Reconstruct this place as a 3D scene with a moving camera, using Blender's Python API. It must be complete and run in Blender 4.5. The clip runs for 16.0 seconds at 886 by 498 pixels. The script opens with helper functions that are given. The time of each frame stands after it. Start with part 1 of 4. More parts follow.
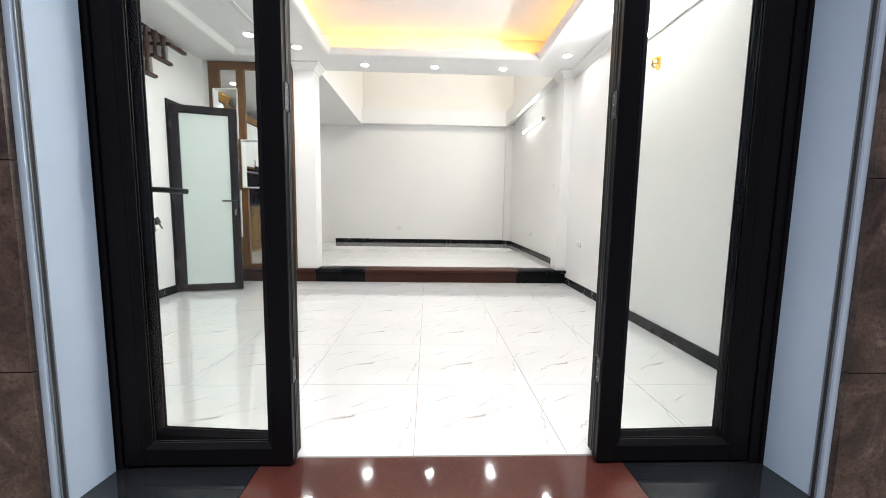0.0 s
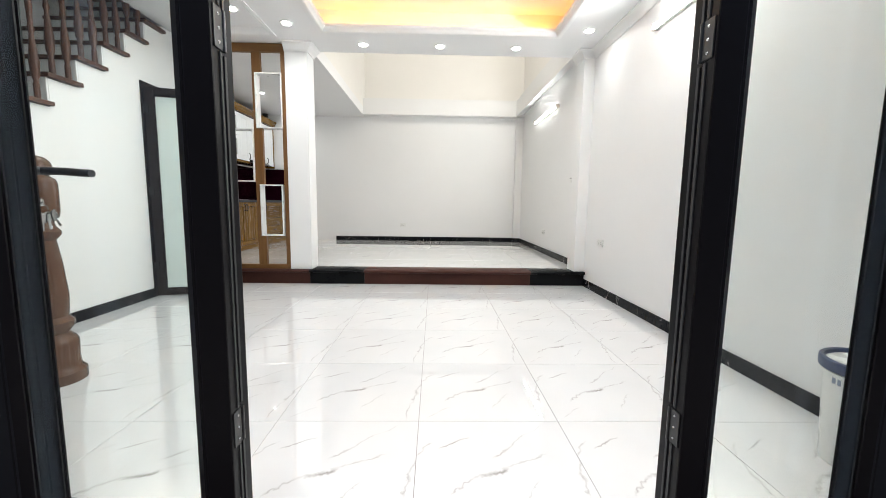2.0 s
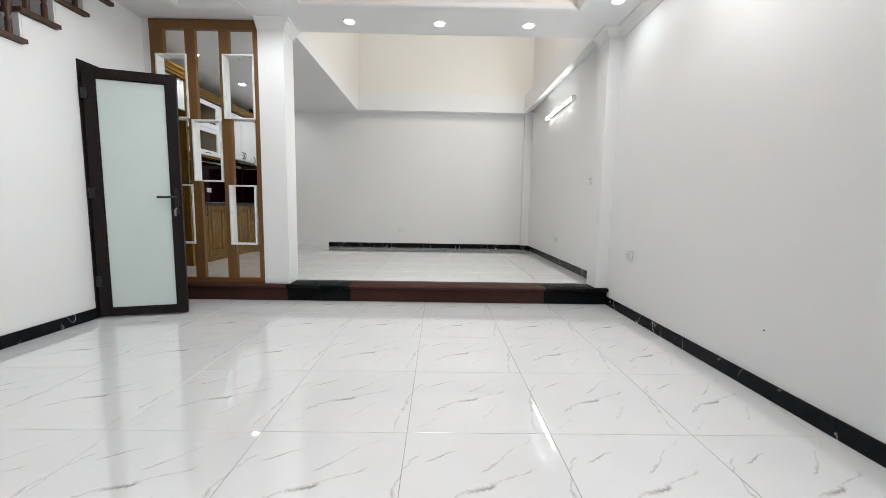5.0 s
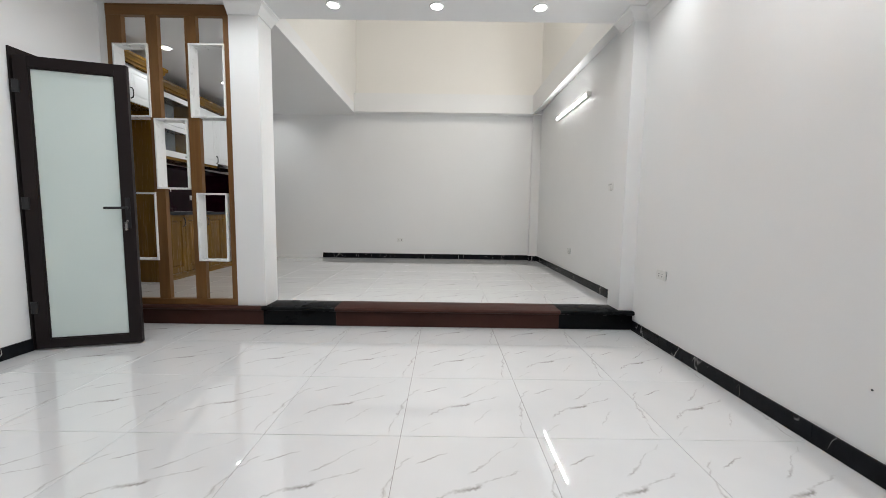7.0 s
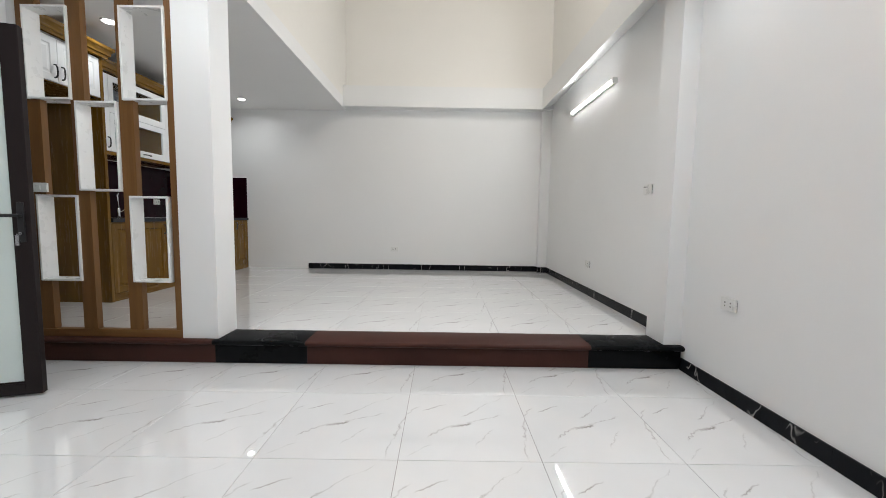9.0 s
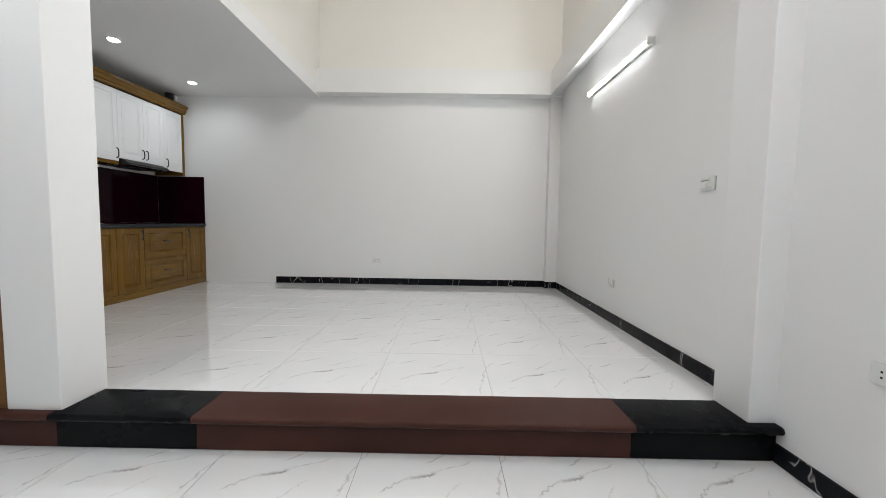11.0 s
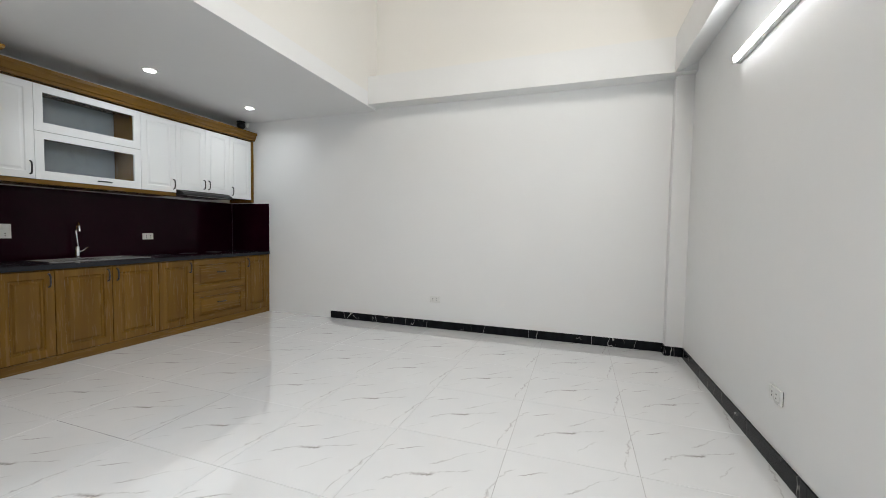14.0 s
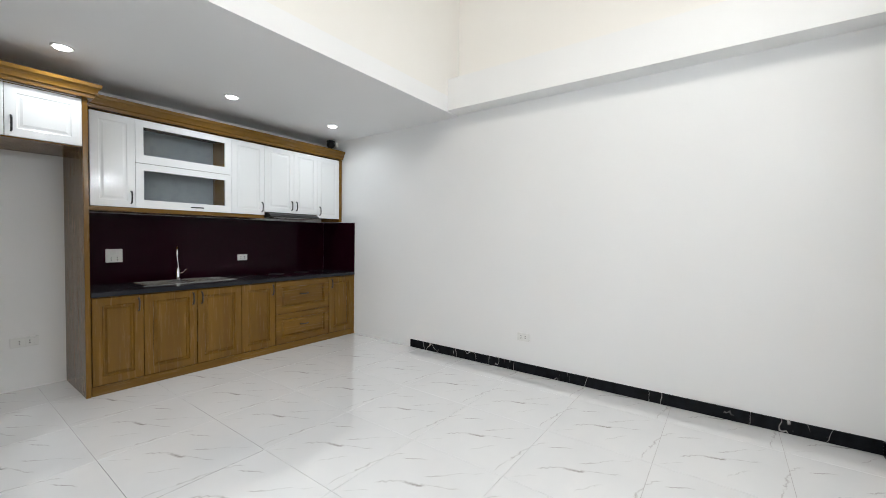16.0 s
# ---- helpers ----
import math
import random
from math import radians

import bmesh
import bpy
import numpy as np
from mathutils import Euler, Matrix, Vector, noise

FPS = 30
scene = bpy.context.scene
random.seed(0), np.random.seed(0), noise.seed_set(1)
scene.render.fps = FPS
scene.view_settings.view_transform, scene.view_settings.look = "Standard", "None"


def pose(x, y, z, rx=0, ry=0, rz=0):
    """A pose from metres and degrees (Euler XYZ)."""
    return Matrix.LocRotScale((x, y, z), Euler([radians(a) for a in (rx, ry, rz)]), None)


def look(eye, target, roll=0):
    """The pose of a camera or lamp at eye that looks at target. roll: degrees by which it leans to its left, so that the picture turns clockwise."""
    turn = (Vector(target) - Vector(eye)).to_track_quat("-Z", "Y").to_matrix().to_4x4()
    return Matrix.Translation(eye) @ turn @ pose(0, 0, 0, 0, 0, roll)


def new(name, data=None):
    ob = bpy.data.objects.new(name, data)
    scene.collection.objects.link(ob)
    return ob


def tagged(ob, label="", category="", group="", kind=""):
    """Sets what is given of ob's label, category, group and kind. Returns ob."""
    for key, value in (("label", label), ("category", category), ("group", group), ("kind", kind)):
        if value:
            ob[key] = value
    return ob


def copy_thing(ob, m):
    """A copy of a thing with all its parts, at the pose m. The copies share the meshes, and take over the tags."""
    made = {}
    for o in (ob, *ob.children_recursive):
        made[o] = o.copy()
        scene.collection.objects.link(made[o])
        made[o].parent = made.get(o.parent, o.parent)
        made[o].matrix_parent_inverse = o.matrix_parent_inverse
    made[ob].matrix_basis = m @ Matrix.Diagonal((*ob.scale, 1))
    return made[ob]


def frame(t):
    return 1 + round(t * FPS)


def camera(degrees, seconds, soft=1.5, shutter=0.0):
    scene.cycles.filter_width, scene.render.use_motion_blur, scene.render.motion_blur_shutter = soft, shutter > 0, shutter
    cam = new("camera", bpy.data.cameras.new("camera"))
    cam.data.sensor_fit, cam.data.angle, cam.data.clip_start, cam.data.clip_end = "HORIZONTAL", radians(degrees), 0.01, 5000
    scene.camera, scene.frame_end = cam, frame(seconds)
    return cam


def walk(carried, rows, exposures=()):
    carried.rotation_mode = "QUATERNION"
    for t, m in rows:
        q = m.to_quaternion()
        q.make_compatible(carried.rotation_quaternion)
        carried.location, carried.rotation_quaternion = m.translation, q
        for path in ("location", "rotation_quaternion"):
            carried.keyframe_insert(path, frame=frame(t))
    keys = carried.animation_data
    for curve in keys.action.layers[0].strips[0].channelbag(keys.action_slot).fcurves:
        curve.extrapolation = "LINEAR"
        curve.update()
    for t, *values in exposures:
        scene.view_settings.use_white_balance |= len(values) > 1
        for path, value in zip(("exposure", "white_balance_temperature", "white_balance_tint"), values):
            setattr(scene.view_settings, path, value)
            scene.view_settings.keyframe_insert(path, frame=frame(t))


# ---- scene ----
cam = camera(97.7, 16.0, 0.9)
PATH = [
    (0, (-0.054, 0.055, 0.952), (0.024, 2.041, 0.735), 0.9),
    (0.5, (-0.097, 0.153, 0.924), (-0.017, 2.14, 0.706), 1.0),
    (1, (-0.1, 0.251, 0.912), (-0.021, 2.237, 0.687), 1.0),
    (1.5, (-0.069, 0.376, 0.931), (-0.005, 2.362, 0.699), 0.9),
    (2, (-0.044, 0.487, 0.926), (0.004, 2.473, 0.694), 0.8),
    (2.5, (-0.029, 0.596, 0.924), (0.006, 2.582, 0.688), 0.7),
    (3, (-0.026, 0.737, 0.929), (0.005, 2.722, 0.694), 0.7),
    (3.5, (-0.03, 0.849, 0.925), (0.004, 2.836, 0.695), 0.7),
    (4, (-0.008, 0.938, 0.93), (0.026, 2.925, 0.702), 0.9),
    (6.5, (0.043, 1.491, 0.957), (0.055, 3.482, 0.765), 0.8),
    (7, (0.075, 1.636, 0.979), (0.075, 3.627, 0.791), 0.8),
    (7.5, (0.09, 1.769, 0.99), (0.079, 3.761, 0.813), 0.8),
    (8, (0.054, 1.896, 1.009), (0.054, 3.889, 0.839), 0.9),
    (8.5, (0.075, 2.095, 1.025), (0.071, 4.088, 0.859), 0.9),
    (9, (0.069, 2.323, 1.008), (0.075, 4.316, 0.842), 0.9),
    (9.5, (0.071, 2.535, 1.012), (0.079, 4.529, 0.848), 0.8),
    (10, (0.084, 2.755, 1.011), (0.098, 4.749, 0.85), 0.9),
    (12.5, (0.651, 3.863, 1.132), (0.427, 5.847, 1.018), 0.9),
    (13, (0.736, 4.006, 1.203), (0.386, 5.971, 1.085), 0.9),
    (13.5, (0.762, 4.217, 1.228), (0.255, 6.149, 1.122), 0.9),
    (14, (0.799, 4.414, 1.251), (0.141, 6.3, 1.155), 0.9),
    (14.5, (0.849, 4.632, 1.26), (0.054, 6.466, 1.182), 0.9),
    (15, (0.866, 4.808, 1.263), (-0.072, 6.573, 1.196), 0.8),
    (15.5, (0.824, 4.989, 1.278), (-0.244, 6.68, 1.217), 0.9),
    (16, (0.788, 5.132, 1.384), (-0.391, 6.747, 1.326), 0.7),
]
EXPOSURES = [(0.0, 0.82, 6820, 10), (1.5, 0.78, 6800, 9), (2.5, 0.71, 6680, 9), (4.0, 0.52, 6600, 9), (6.5, 0.20, 6610, 10), (8.0, 0.28, 6620, 10), (10.0, 0.26, 6590, 10), (12.5, 0.30, 6520, 9), (14.0, 0.38, 6530, 9), (15.5, 0.57, 6560, 9), (16.0, 0.70, 6420, 9)]
walk(cam, [(t, look(eye, target, roll)) for t, eye, target, roll in PATH], EXPOSURES)

# ---- world, sun ----
world = bpy.data.worlds.new("world")
scene.world = world
world.use_nodes = True
wn = world.node_tree
sky = wn.nodes.new("ShaderNodeTexSky")
sky.sky_type = "NISHITA"
sky.sun_disc = False
sky.sun_elevation, sky.sun_rotation = radians(74), radians(180)
wn.nodes["Background"].inputs["Strength"].default_value = 0.12
wn.links.new(sky.outputs[0], wn.nodes["Background"].inputs[0])
sun = new("sun", bpy.data.lights.new("sun", "SUN"))
sun.data.energy, sun.data.angle, sun.data.color = 1.7, radians(45), (1.0, 0.98, 0.95)
sun.matrix_basis = look((0, -1.103, 3.845), (0, 0, 0))


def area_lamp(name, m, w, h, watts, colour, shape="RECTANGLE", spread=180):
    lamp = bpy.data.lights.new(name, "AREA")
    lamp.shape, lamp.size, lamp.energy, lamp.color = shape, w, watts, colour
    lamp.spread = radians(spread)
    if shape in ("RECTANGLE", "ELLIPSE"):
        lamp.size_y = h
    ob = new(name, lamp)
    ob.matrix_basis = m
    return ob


COOL, WARM, AMBER = (0.92, 0.965, 1.0), (1.0, 0.965, 0.91), (1.0, 0.42, 0.06)
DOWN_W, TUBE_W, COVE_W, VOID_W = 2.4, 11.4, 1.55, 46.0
ZU, ZC = 0.165, 2.605            # raised floor, ceiling
XR, XL, XK = 1.70, -2.72, -3.60  # right wall, stair wall, kitchen wall
YF, YS, YB = 1.44, 4.87, 8.404   # front wall inside, step, back wall

# downlights: place and ceiling
DOWNLIGHTS = [(-0.82, 4.865), (0.0, 4.865), (0.82, 4.865), (-1.46, 4.40), (1.43, 4.40), (-1.46, 3.1), (1.43, 3.1),
              (-1.46, 1.9), (1.43, 1.9), (-2.76, 7.89), (-2.76, 6.81), (-2.76, 5.73)]
for x, y in DOWNLIGHTS:
    area_lamp("downlight_lamp", pose(x, y, ZC - 0.016), 0.075, 0.075, DOWN_W * (0.85 if y > 5 else 0.2 if y < 2 else 0.6 if x > 1.4 else 1.25 if y < 4.5 else 1), COOL, "DISK", 162)
# recess lamps at y 3.3 and 2.36 are added to brighten the left wall
for y in (4.24, 3.3, 2.36):
    area_lamp("downlight_lamp", pose(-1.885, y, 2.635), 0.075, 0.075, DOWN_W * 1.0, COOL, "DISK", 150)
for y, z, share, tip in ((3.08, 2.322, 2.0, 76), (6.67, 2.312, 1.0, 90)):
    area_lamp("tube_lamp", pose(1.643, y, z + 0.002, 0, tip, 0), 0.03, 1.1, TUBE_W * share, COOL)
# cove strips on the ledge of the tray, facing up and outwards
area_lamp("cove_lamp", pose(0, 4.575, 2.70, 105, 0, 0), 2.3, 0.02, COVE_W, AMBER)
area_lamp("cove_lamp", pose(0, 1.58, 2.70, -105, 0, 0), 2.2, 0.02, COVE_W * 0.6, AMBER)
area_lamp("cove_lamp", pose(1.195, 3.1, 2.70, 0, -105, 0), 0.02, 2.5, COVE_W * 0.8, AMBER)
area_lamp("cove_lamp", pose(-1.195, 3.1, 2.70, 0, 105, 0), 0.02, 2.5, COVE_W * 0.8, AMBER)
# unseen area lamp above the front ceiling, standing in for upper-floor light
area_lamp("void_stand_in_lamp", pose(0.75, 5.18, 4.25, 46, 0, 14), 1.6, 1.0, VOID_W, WARM)
area_lamp("room_lamp", pose(0.03, 3.05, 2.79), 0.5, 0.5, 5.0, COOL, "DISK")


# ---- materials ----
def mat(name, base=(0.8, 0.8, 0.8), rough=0.5, metal=0.0, coat=0.0, spec=0.5):
    m = bpy.data.materials.new(name)
    m.use_nodes = True
    b = m.node_tree.nodes["Principled BSDF"]
    b.inputs["Base Color"].default_value = (*base, 1)
    b.inputs["Roughness"].default_value = rough
    b.inputs["Metallic"].default_value = metal
    b.inputs["Coat Weight"].default_value = coat
    b.inputs["Specular IOR Level"].default_value = spec
    return m, m.node_tree.nodes, m.node_tree.links, b


def node(nt, kind, **values):
    n = nt.new(kind)
    for k, v in values.items():
        n.inputs[k.replace("_", " ")].default_value = v
    return n


def coords(nt, ln, scale=(1, 1, 1), rot=(0, 0, 0), where="Object"):
    tc = nt.new("ShaderNodeTexCoord")
    mp = nt.new("ShaderNodeMapping")
    mp.inputs["Scale"].default_value = scale
    mp.inputs["Rotation"].default_value = rot
    ln.new(tc.outputs[where], mp.inputs["Vector"])
    return mp.outputs[0]


def noise_tex(nt, ln, vec, scale, detail=4, rough=0.55, distort=0.0):
    n = nt.new("ShaderNodeTexNoise")
    n.inputs["Scale"].default_value = scale
    n.inputs["Detail"].default_value = detail
    n.inputs["Roughness"].default_value = rough
    n.inputs["Distortion"].default_value = distort
    ln.new(vec, n.inputs["Vector"])
    return n


def ramp(nt, ln, fac, stops):
    r = nt.new("ShaderNodeValToRGB")
    while len(r.color_ramp.elements) < len(stops):
        r.color_ramp.elements.new(0.5)
    for e, (p, c) in zip(r.color_ramp.elements, stops):
        e.position = p
        e.color = (*c, 1) if len(c) == 3 else c
    ln.new(fac, r.inputs[0])
    return r.outputs[0]


def mixc(nt, ln, fac, a, b, mode="MIX"):
    m = nt.new("ShaderNodeMix")
    m.data_type, m.blend_type = "RGBA", mode
    for sock, v in ((m.inputs[0], fac), (m.inputs[6], a), (m.inputs[7], b)):
        if isinstance(v, (int, float)):
            sock.default_value = v
        elif isinstance(v, tuple):
            sock.default_value = (*v, 1)
        else:
            ln.new(v, sock)
    return m.outputs[2]


def math_node(nt, ln, op, a, b=0.0, c=0.0):
    m = nt.new("ShaderNodeMath")
    m.operation = op
    for sock, v in zip(m.inputs, (a, b, c)):
        if isinstance(v, (int, float)):
            sock.default_value = v
        else:
            ln.new(v, sock)
    return m.outputs[0]


def bump(nt, ln, b, height, strength=0.1, dist=0.002):
    n = nt.new("ShaderNodeBump")
    n.inputs["Strength"].default_value, n.inputs["Distance"].default_value = strength, dist
    ln.new(height, n.inputs["Height"])
    ln.new(n.outputs[0], b.inputs["Normal"])


def paint(name, base, rough=0.55, vary=0.03, grain=0.05):
    m, nt, ln, b = mat(name, base, rough)
    v = coords(nt, ln)
    big = noise_tex(nt, ln, v, 0.9, 5)
    lo = tuple(c * (1 - vary) for c in base)
    ln.new(ramp(nt, ln, big.outputs[0], [(0.3, lo), (0.7, base)]), b.inputs["Base Color"])
    fine = noise_tex(nt, ln, v, 260, 3)
    mid = noise_tex(nt, ln, v, 14, 3)
    h = math_node(nt, ln, "MULTIPLY_ADD", mid.outputs[0], 1.5, fine.outputs[0])
    bump(nt, ln, b, h, grain, 0.001)
    ln.new(ramp(nt, ln, mid.outputs[0], [(0.3, (rough - 0.06,) * 3), (0.7, (rough + 0.06,) * 3)]), b.inputs["Roughness"])
    return m


M = {}
M["wall"] = paint("wall_paint", (0.80, 0.80, 0.795), 0.5)
M["cream"] = paint("cream_wall_paint", (0.82, 0.80, 0.762), 0.5)
M["ceiling"] = paint("ceiling_paint", (0.82, 0.82, 0.82), 0.6)
M["mould"] = paint("plaster_moulding", (0.83, 0.83, 0.82), 0.5, 0.02)
M["reveal"] = paint("blue_grey_render", (0.60, 0.695, 0.80), 0.7, 0.10, 0.25)
M["white_lacquer"] = paint("white_lacquer", (0.82, 0.83, 0.83), 0.12, 0.01, 0.01)
M["white_box"] = paint("white_board", (0.82, 0.82, 0.81), 0.3, 0.02, 0.02)
M["blue_board"] = paint("blue_grey_board", (0.30, 0.345, 0.39), 0.3, 0.03, 0.02)
M["plastic"] = paint("white_plastic", (0.74, 0.74, 0.72), 0.3, 0.02, 0.0)
M["black"] = mat("black_plastic", (0.012, 0.012, 0.013), 0.35)[0]
M["label_mark"] = mat("grey_print", (0.16, 0.16, 0.16), 0.5)[0]
M["slot"] = mat("dark_slot", (0.03, 0.03, 0.03), 0.6)[0]
M["steel"] = mat("brushed_steel", (0.5, 0.5, 0.51), 0.24, 1.0)[0]
M["chrome"] = mat("chrome", (0.8, 0.8, 0.82), 0.06, 1.0)[0]
M["brass"] = mat("polished_brass", (0.85, 0.55, 0.10), 0.22, 1.0)[0]
M["hinge"] = mat("hinge_black", (0.011, 0.011, 0.012), 0.4, 0.0)[0]


def aluminium(name, base):
    m, nt, ln, b = mat(name, base, 0.32, 0.0, 0.0, 0.09)
    v = coords(nt, ln)
    big = noise_tex(nt, ln, v, 5, 4)
    ln.new(ramp(nt, ln, big.outputs[0], [(0.3, (0.30,) * 3), (0.75, (0.42,) * 3)]), b.inputs["Roughness"])
    return m


M["frame"] = aluminium("dark_powder_coat", (0.007, 0.006, 0.007))
M["frame_brown"] = aluminium("brown_powder_coat", (0.022, 0.017, 0.017))


def tile_marble():
    m, nt, ln, b = mat("white_marble_tile", (0.7, 0.7, 0.7), 0.03, 0.0, 0.5, 1.0)
    b.inputs["Coat Roughness"].default_value = 0.015
    v = coords(nt, ln)
    warp = noise_tex(nt, ln, v, 9, 4, 0.6)
    sx = nt.new("ShaderNodeSeparateXYZ")
    ln.new(v, sx.inputs[0])
    w = math_node(nt, ln, "MULTIPLY_ADD", warp.outputs[0], 0.07, -0.035)
    fine = noise_tex(nt, ln, v, 60, 5, 0.65)
    w = math_node(nt, ln, "ADD", w, math_node(nt, ln, "MULTIPLY_ADD", fine.outputs[0], 0.014, -0.007))
    total = None
    patch = noise_tex(nt, ln, v, 16, 3)
    pm = node(nt, "ShaderNodeMapRange", From_Min=0.30, From_Max=0.58, To_Min=0.12, To_Max=1.0)
    ln.new(patch.outputs[0], pm.inputs[0])
    # the print of one tile: veins from a to b, half width and strength
    for ax, ay, bx, by, half, strength in ((-0.215, 0.115, -0.10, 0.175, 0.0055, 0.85), (-0.18, -0.125, -0.09, -0.045, 0.0055, 0.6), (-0.10, -0.052, 0.03, 0.0, 0.010, 0.85), (0.02, -0.005, 0.18, 0.075, 0.0045, 0.55),
                                           (-0.01, 0.055, 0.06, 0.13, 0.0065, 0.65), (0.055, 0.125, 0.21, 0.26, 0.004, 0.4), (0.03, -0.20, 0.12, -0.06, 0.004, 0.35),
                                           (0.235, -0.29, 0.262, -0.12, 0.0045, 0.45), (0.26, -0.13, 0.30, 0.05, 0.0055, 0.55), (-0.30, 0.05, -0.24, 0.16, 0.005, 0.4), (-0.26, -0.27, -0.17, -0.19, 0.004, 0.35)):
        length = math.hypot(bx - ax, by - ay)
        dx, dy = (bx - ax) / length, (by - ay) / length
        along = math_node(nt, ln, "MULTIPLY_ADD", sx.outputs[0], dx, math_node(nt, ln, "MULTIPLY_ADD", sx.outputs[1], dy, -(ax * dx + ay * dy)))
        across = math_node(nt, ln, "MULTIPLY_ADD", sx.outputs[0], -dy, math_node(nt, ln, "MULTIPLY_ADD", sx.outputs[1], dx, ax * dy - ay * dx))
        across = math_node(nt, ln, "ABSOLUTE", math_node(nt, ln, "ADD", across, w))
        mr = node(nt, "ShaderNodeMapRange", From_Min=0.0, From_Max=half, To_Min=strength, To_Max=0.0)
        ln.new(across, mr.inputs[0])
        e0 = node(nt, "ShaderNodeMapRange", From_Min=-0.012, From_Max=0.02)
        ln.new(along, e0.inputs[0])
        e1 = node(nt, "ShaderNodeMapRange", From_Min=length - 0.02, From_Max=length + 0.012, To_Min=1.0, To_Max=0.0)
        ln.new(along, e1.inputs[0])
        one = math_node(nt, ln, "MULTIPLY", math_node(nt, ln, "MULTIPLY", mr.outputs[0], pm.outputs[0]), math_node(nt, ln, "MULTIPLY", e0.outputs[0], e1.outputs[0]))
        total = one if total is None else math_node(nt, ln, "MAXIMUM", total, one)
    cloud = noise_tex(nt, ln, v, 2.4, 4)
    base = ramp(nt, ln, cloud.outputs[0], [(0.3, (0.70, 0.705, 0.71)), (0.7, (0.745, 0.745, 0.745))])
    ln.new(mixc(nt, ln, total, base, (0.22, 0.195, 0.18)), b.inputs["Base Color"])
    info = nt.new("ShaderNodeObjectInfo")
    rr = node(nt, "ShaderNodeMapRange", To_Min=0.012, To_Max=0.03)
    ln.new(info.outputs["Random"], rr.inputs[0])
    ln.new(rr.outputs[0], b.inputs["Roughness"])
    flat = noise_tex(nt, ln, v, 4.0, 2)
    bump(nt, ln, b, flat.outputs[0], 0.03, 0.0035)
    return m


M["tile"] = tile_marble()
M["light_grout"] = paint("light_grout", (0.6, 0.58, 0.55), 0.8, 0.1)
M["guide"] = paint("grey_guide_paint", (0.22, 0.23, 0.25), 0.45, 0.1)
M["grout"] = paint("grey_grout", (0.22, 0.20, 0.185), 0.8, 0.2)
M["pale_grout"] = paint("pale_grey_grout", (0.40, 0.385, 0.37), 0.8, 0.25)


def veined(name, base, vein, scale, rough, amount=0.012):
    m, nt, ln, b = mat(name, base, rough, 0.0, 0.0, 0.08)
    v = coords(nt, ln, (1, 1, 0.45), (0, radians(25), 0))
    info = nt.new("ShaderNodeObjectInfo")
    off = nt.new("ShaderNodeVectorMath")
    off.operation = "ADD"
    ln.new(v, off.inputs[0])
    mul = math_node(nt, ln, "MULTIPLY", info.outputs["Random"], 37.0)
    ln.new(mul, off.inputs[1])
    n = noise_tex(nt, ln, off.outputs[0], scale, 3, 0.5, 0.12)
    d = math_node(nt, ln, "ABSOLUTE", math_node(nt, ln, "SUBTRACT", n.outputs[0], 0.5))
    mr = node(nt, "ShaderNodeMapRange", From_Min=0.0, From_Max=amount, To_Min=1.0, To_Max=0.0)
    ln.new(d, mr.inputs[0])
    p = noise_tex(nt, ln, off.outputs[0], scale * 1.2, 2)
    pm = node(nt, "ShaderNodeMapRange", From_Min=0.48, From_Max=0.62)
    ln.new(p.outputs[0], pm.inputs[0])
    f = math_node(nt, ln, "MULTIPLY", mr.outputs[0], pm.outputs[0])
    cloud = noise_tex(nt, ln, off.outputs[0], scale * 3, 4)
    bc = ramp(nt, ln, cloud.outputs[0], [(0.35, base), (0.7, tuple(c * 1.9 for c in base))])
    ln.new(mixc(nt, ln, f, bc, vein), b.inputs["Base Color"])
    return m


M["skirting"] = veined("black_marble", (0.006, 0.0065, 0.008), (0.50, 0.48, 0.46), 5.0, 0.24, 0.0085)


def granite(name, dark, light, rough=0.08, scale=240, spec=0.5):
    m, nt, ln, b = mat(name, dark, rough, 0.0, 0.0, spec)
    v = coords(nt, ln)
    a = noise_tex(nt, ln, v, scale, 3, 0.7)
    c = noise_tex(nt, ln, v, 4, 4)
    g = ramp(nt, ln, a.outputs[0], [(0.25, dark), (0.5, tuple((x + y) / 2 for x, y in zip(dark, light))), (0.8, light)])
    cl = ramp(nt, ln, c.outputs[0], [(0.3, (0.8,) * 3), (0.7, (1.1,) * 3)])
    ln.new(mixc(nt, ln, 1.0, g, cl, "MULTIPLY"), b.inputs["Base Color"])
    ln.new(ramp(nt, ln, c.outputs[0], [(0.3, (rough,) * 3), (0.8, (rough + 0.08,) * 3)]), b.inputs["Roughness"])
    return m


M["red_granite"] = granite("red_granite", (0.036, 0.0135, 0.0105), (0.078, 0.029, 0.0215), 0.42, 240, 0.16)
M["red_sill"] = granite("polished_red_granite", (0.055, 0.016, 0.013), (0.095, 0.030, 0.024), 0.03, 160, 0.45)
M["black_sill"] = granite("polished_black_granite", (0.006, 0.007, 0.009), (0.016, 0.018, 0.021), 0.03, 160, 0.45)
M["black_granite"] = granite("black_granite", (0.003, 0.0034, 0.004), (0.009, 0.0095, 0.0105), 0.24, 240, 0.08)
M["counter"] = granite("counter_granite", (0.009, 0.010, 0.013), (0.030, 0.030, 0.036), 0.16, 240, 0.25)
M["splash"] = granite("maroon_glass", (0.013, 0.0015, 0.005), (0.016, 0.002, 0.0065), 0.03, 6, 0.09)


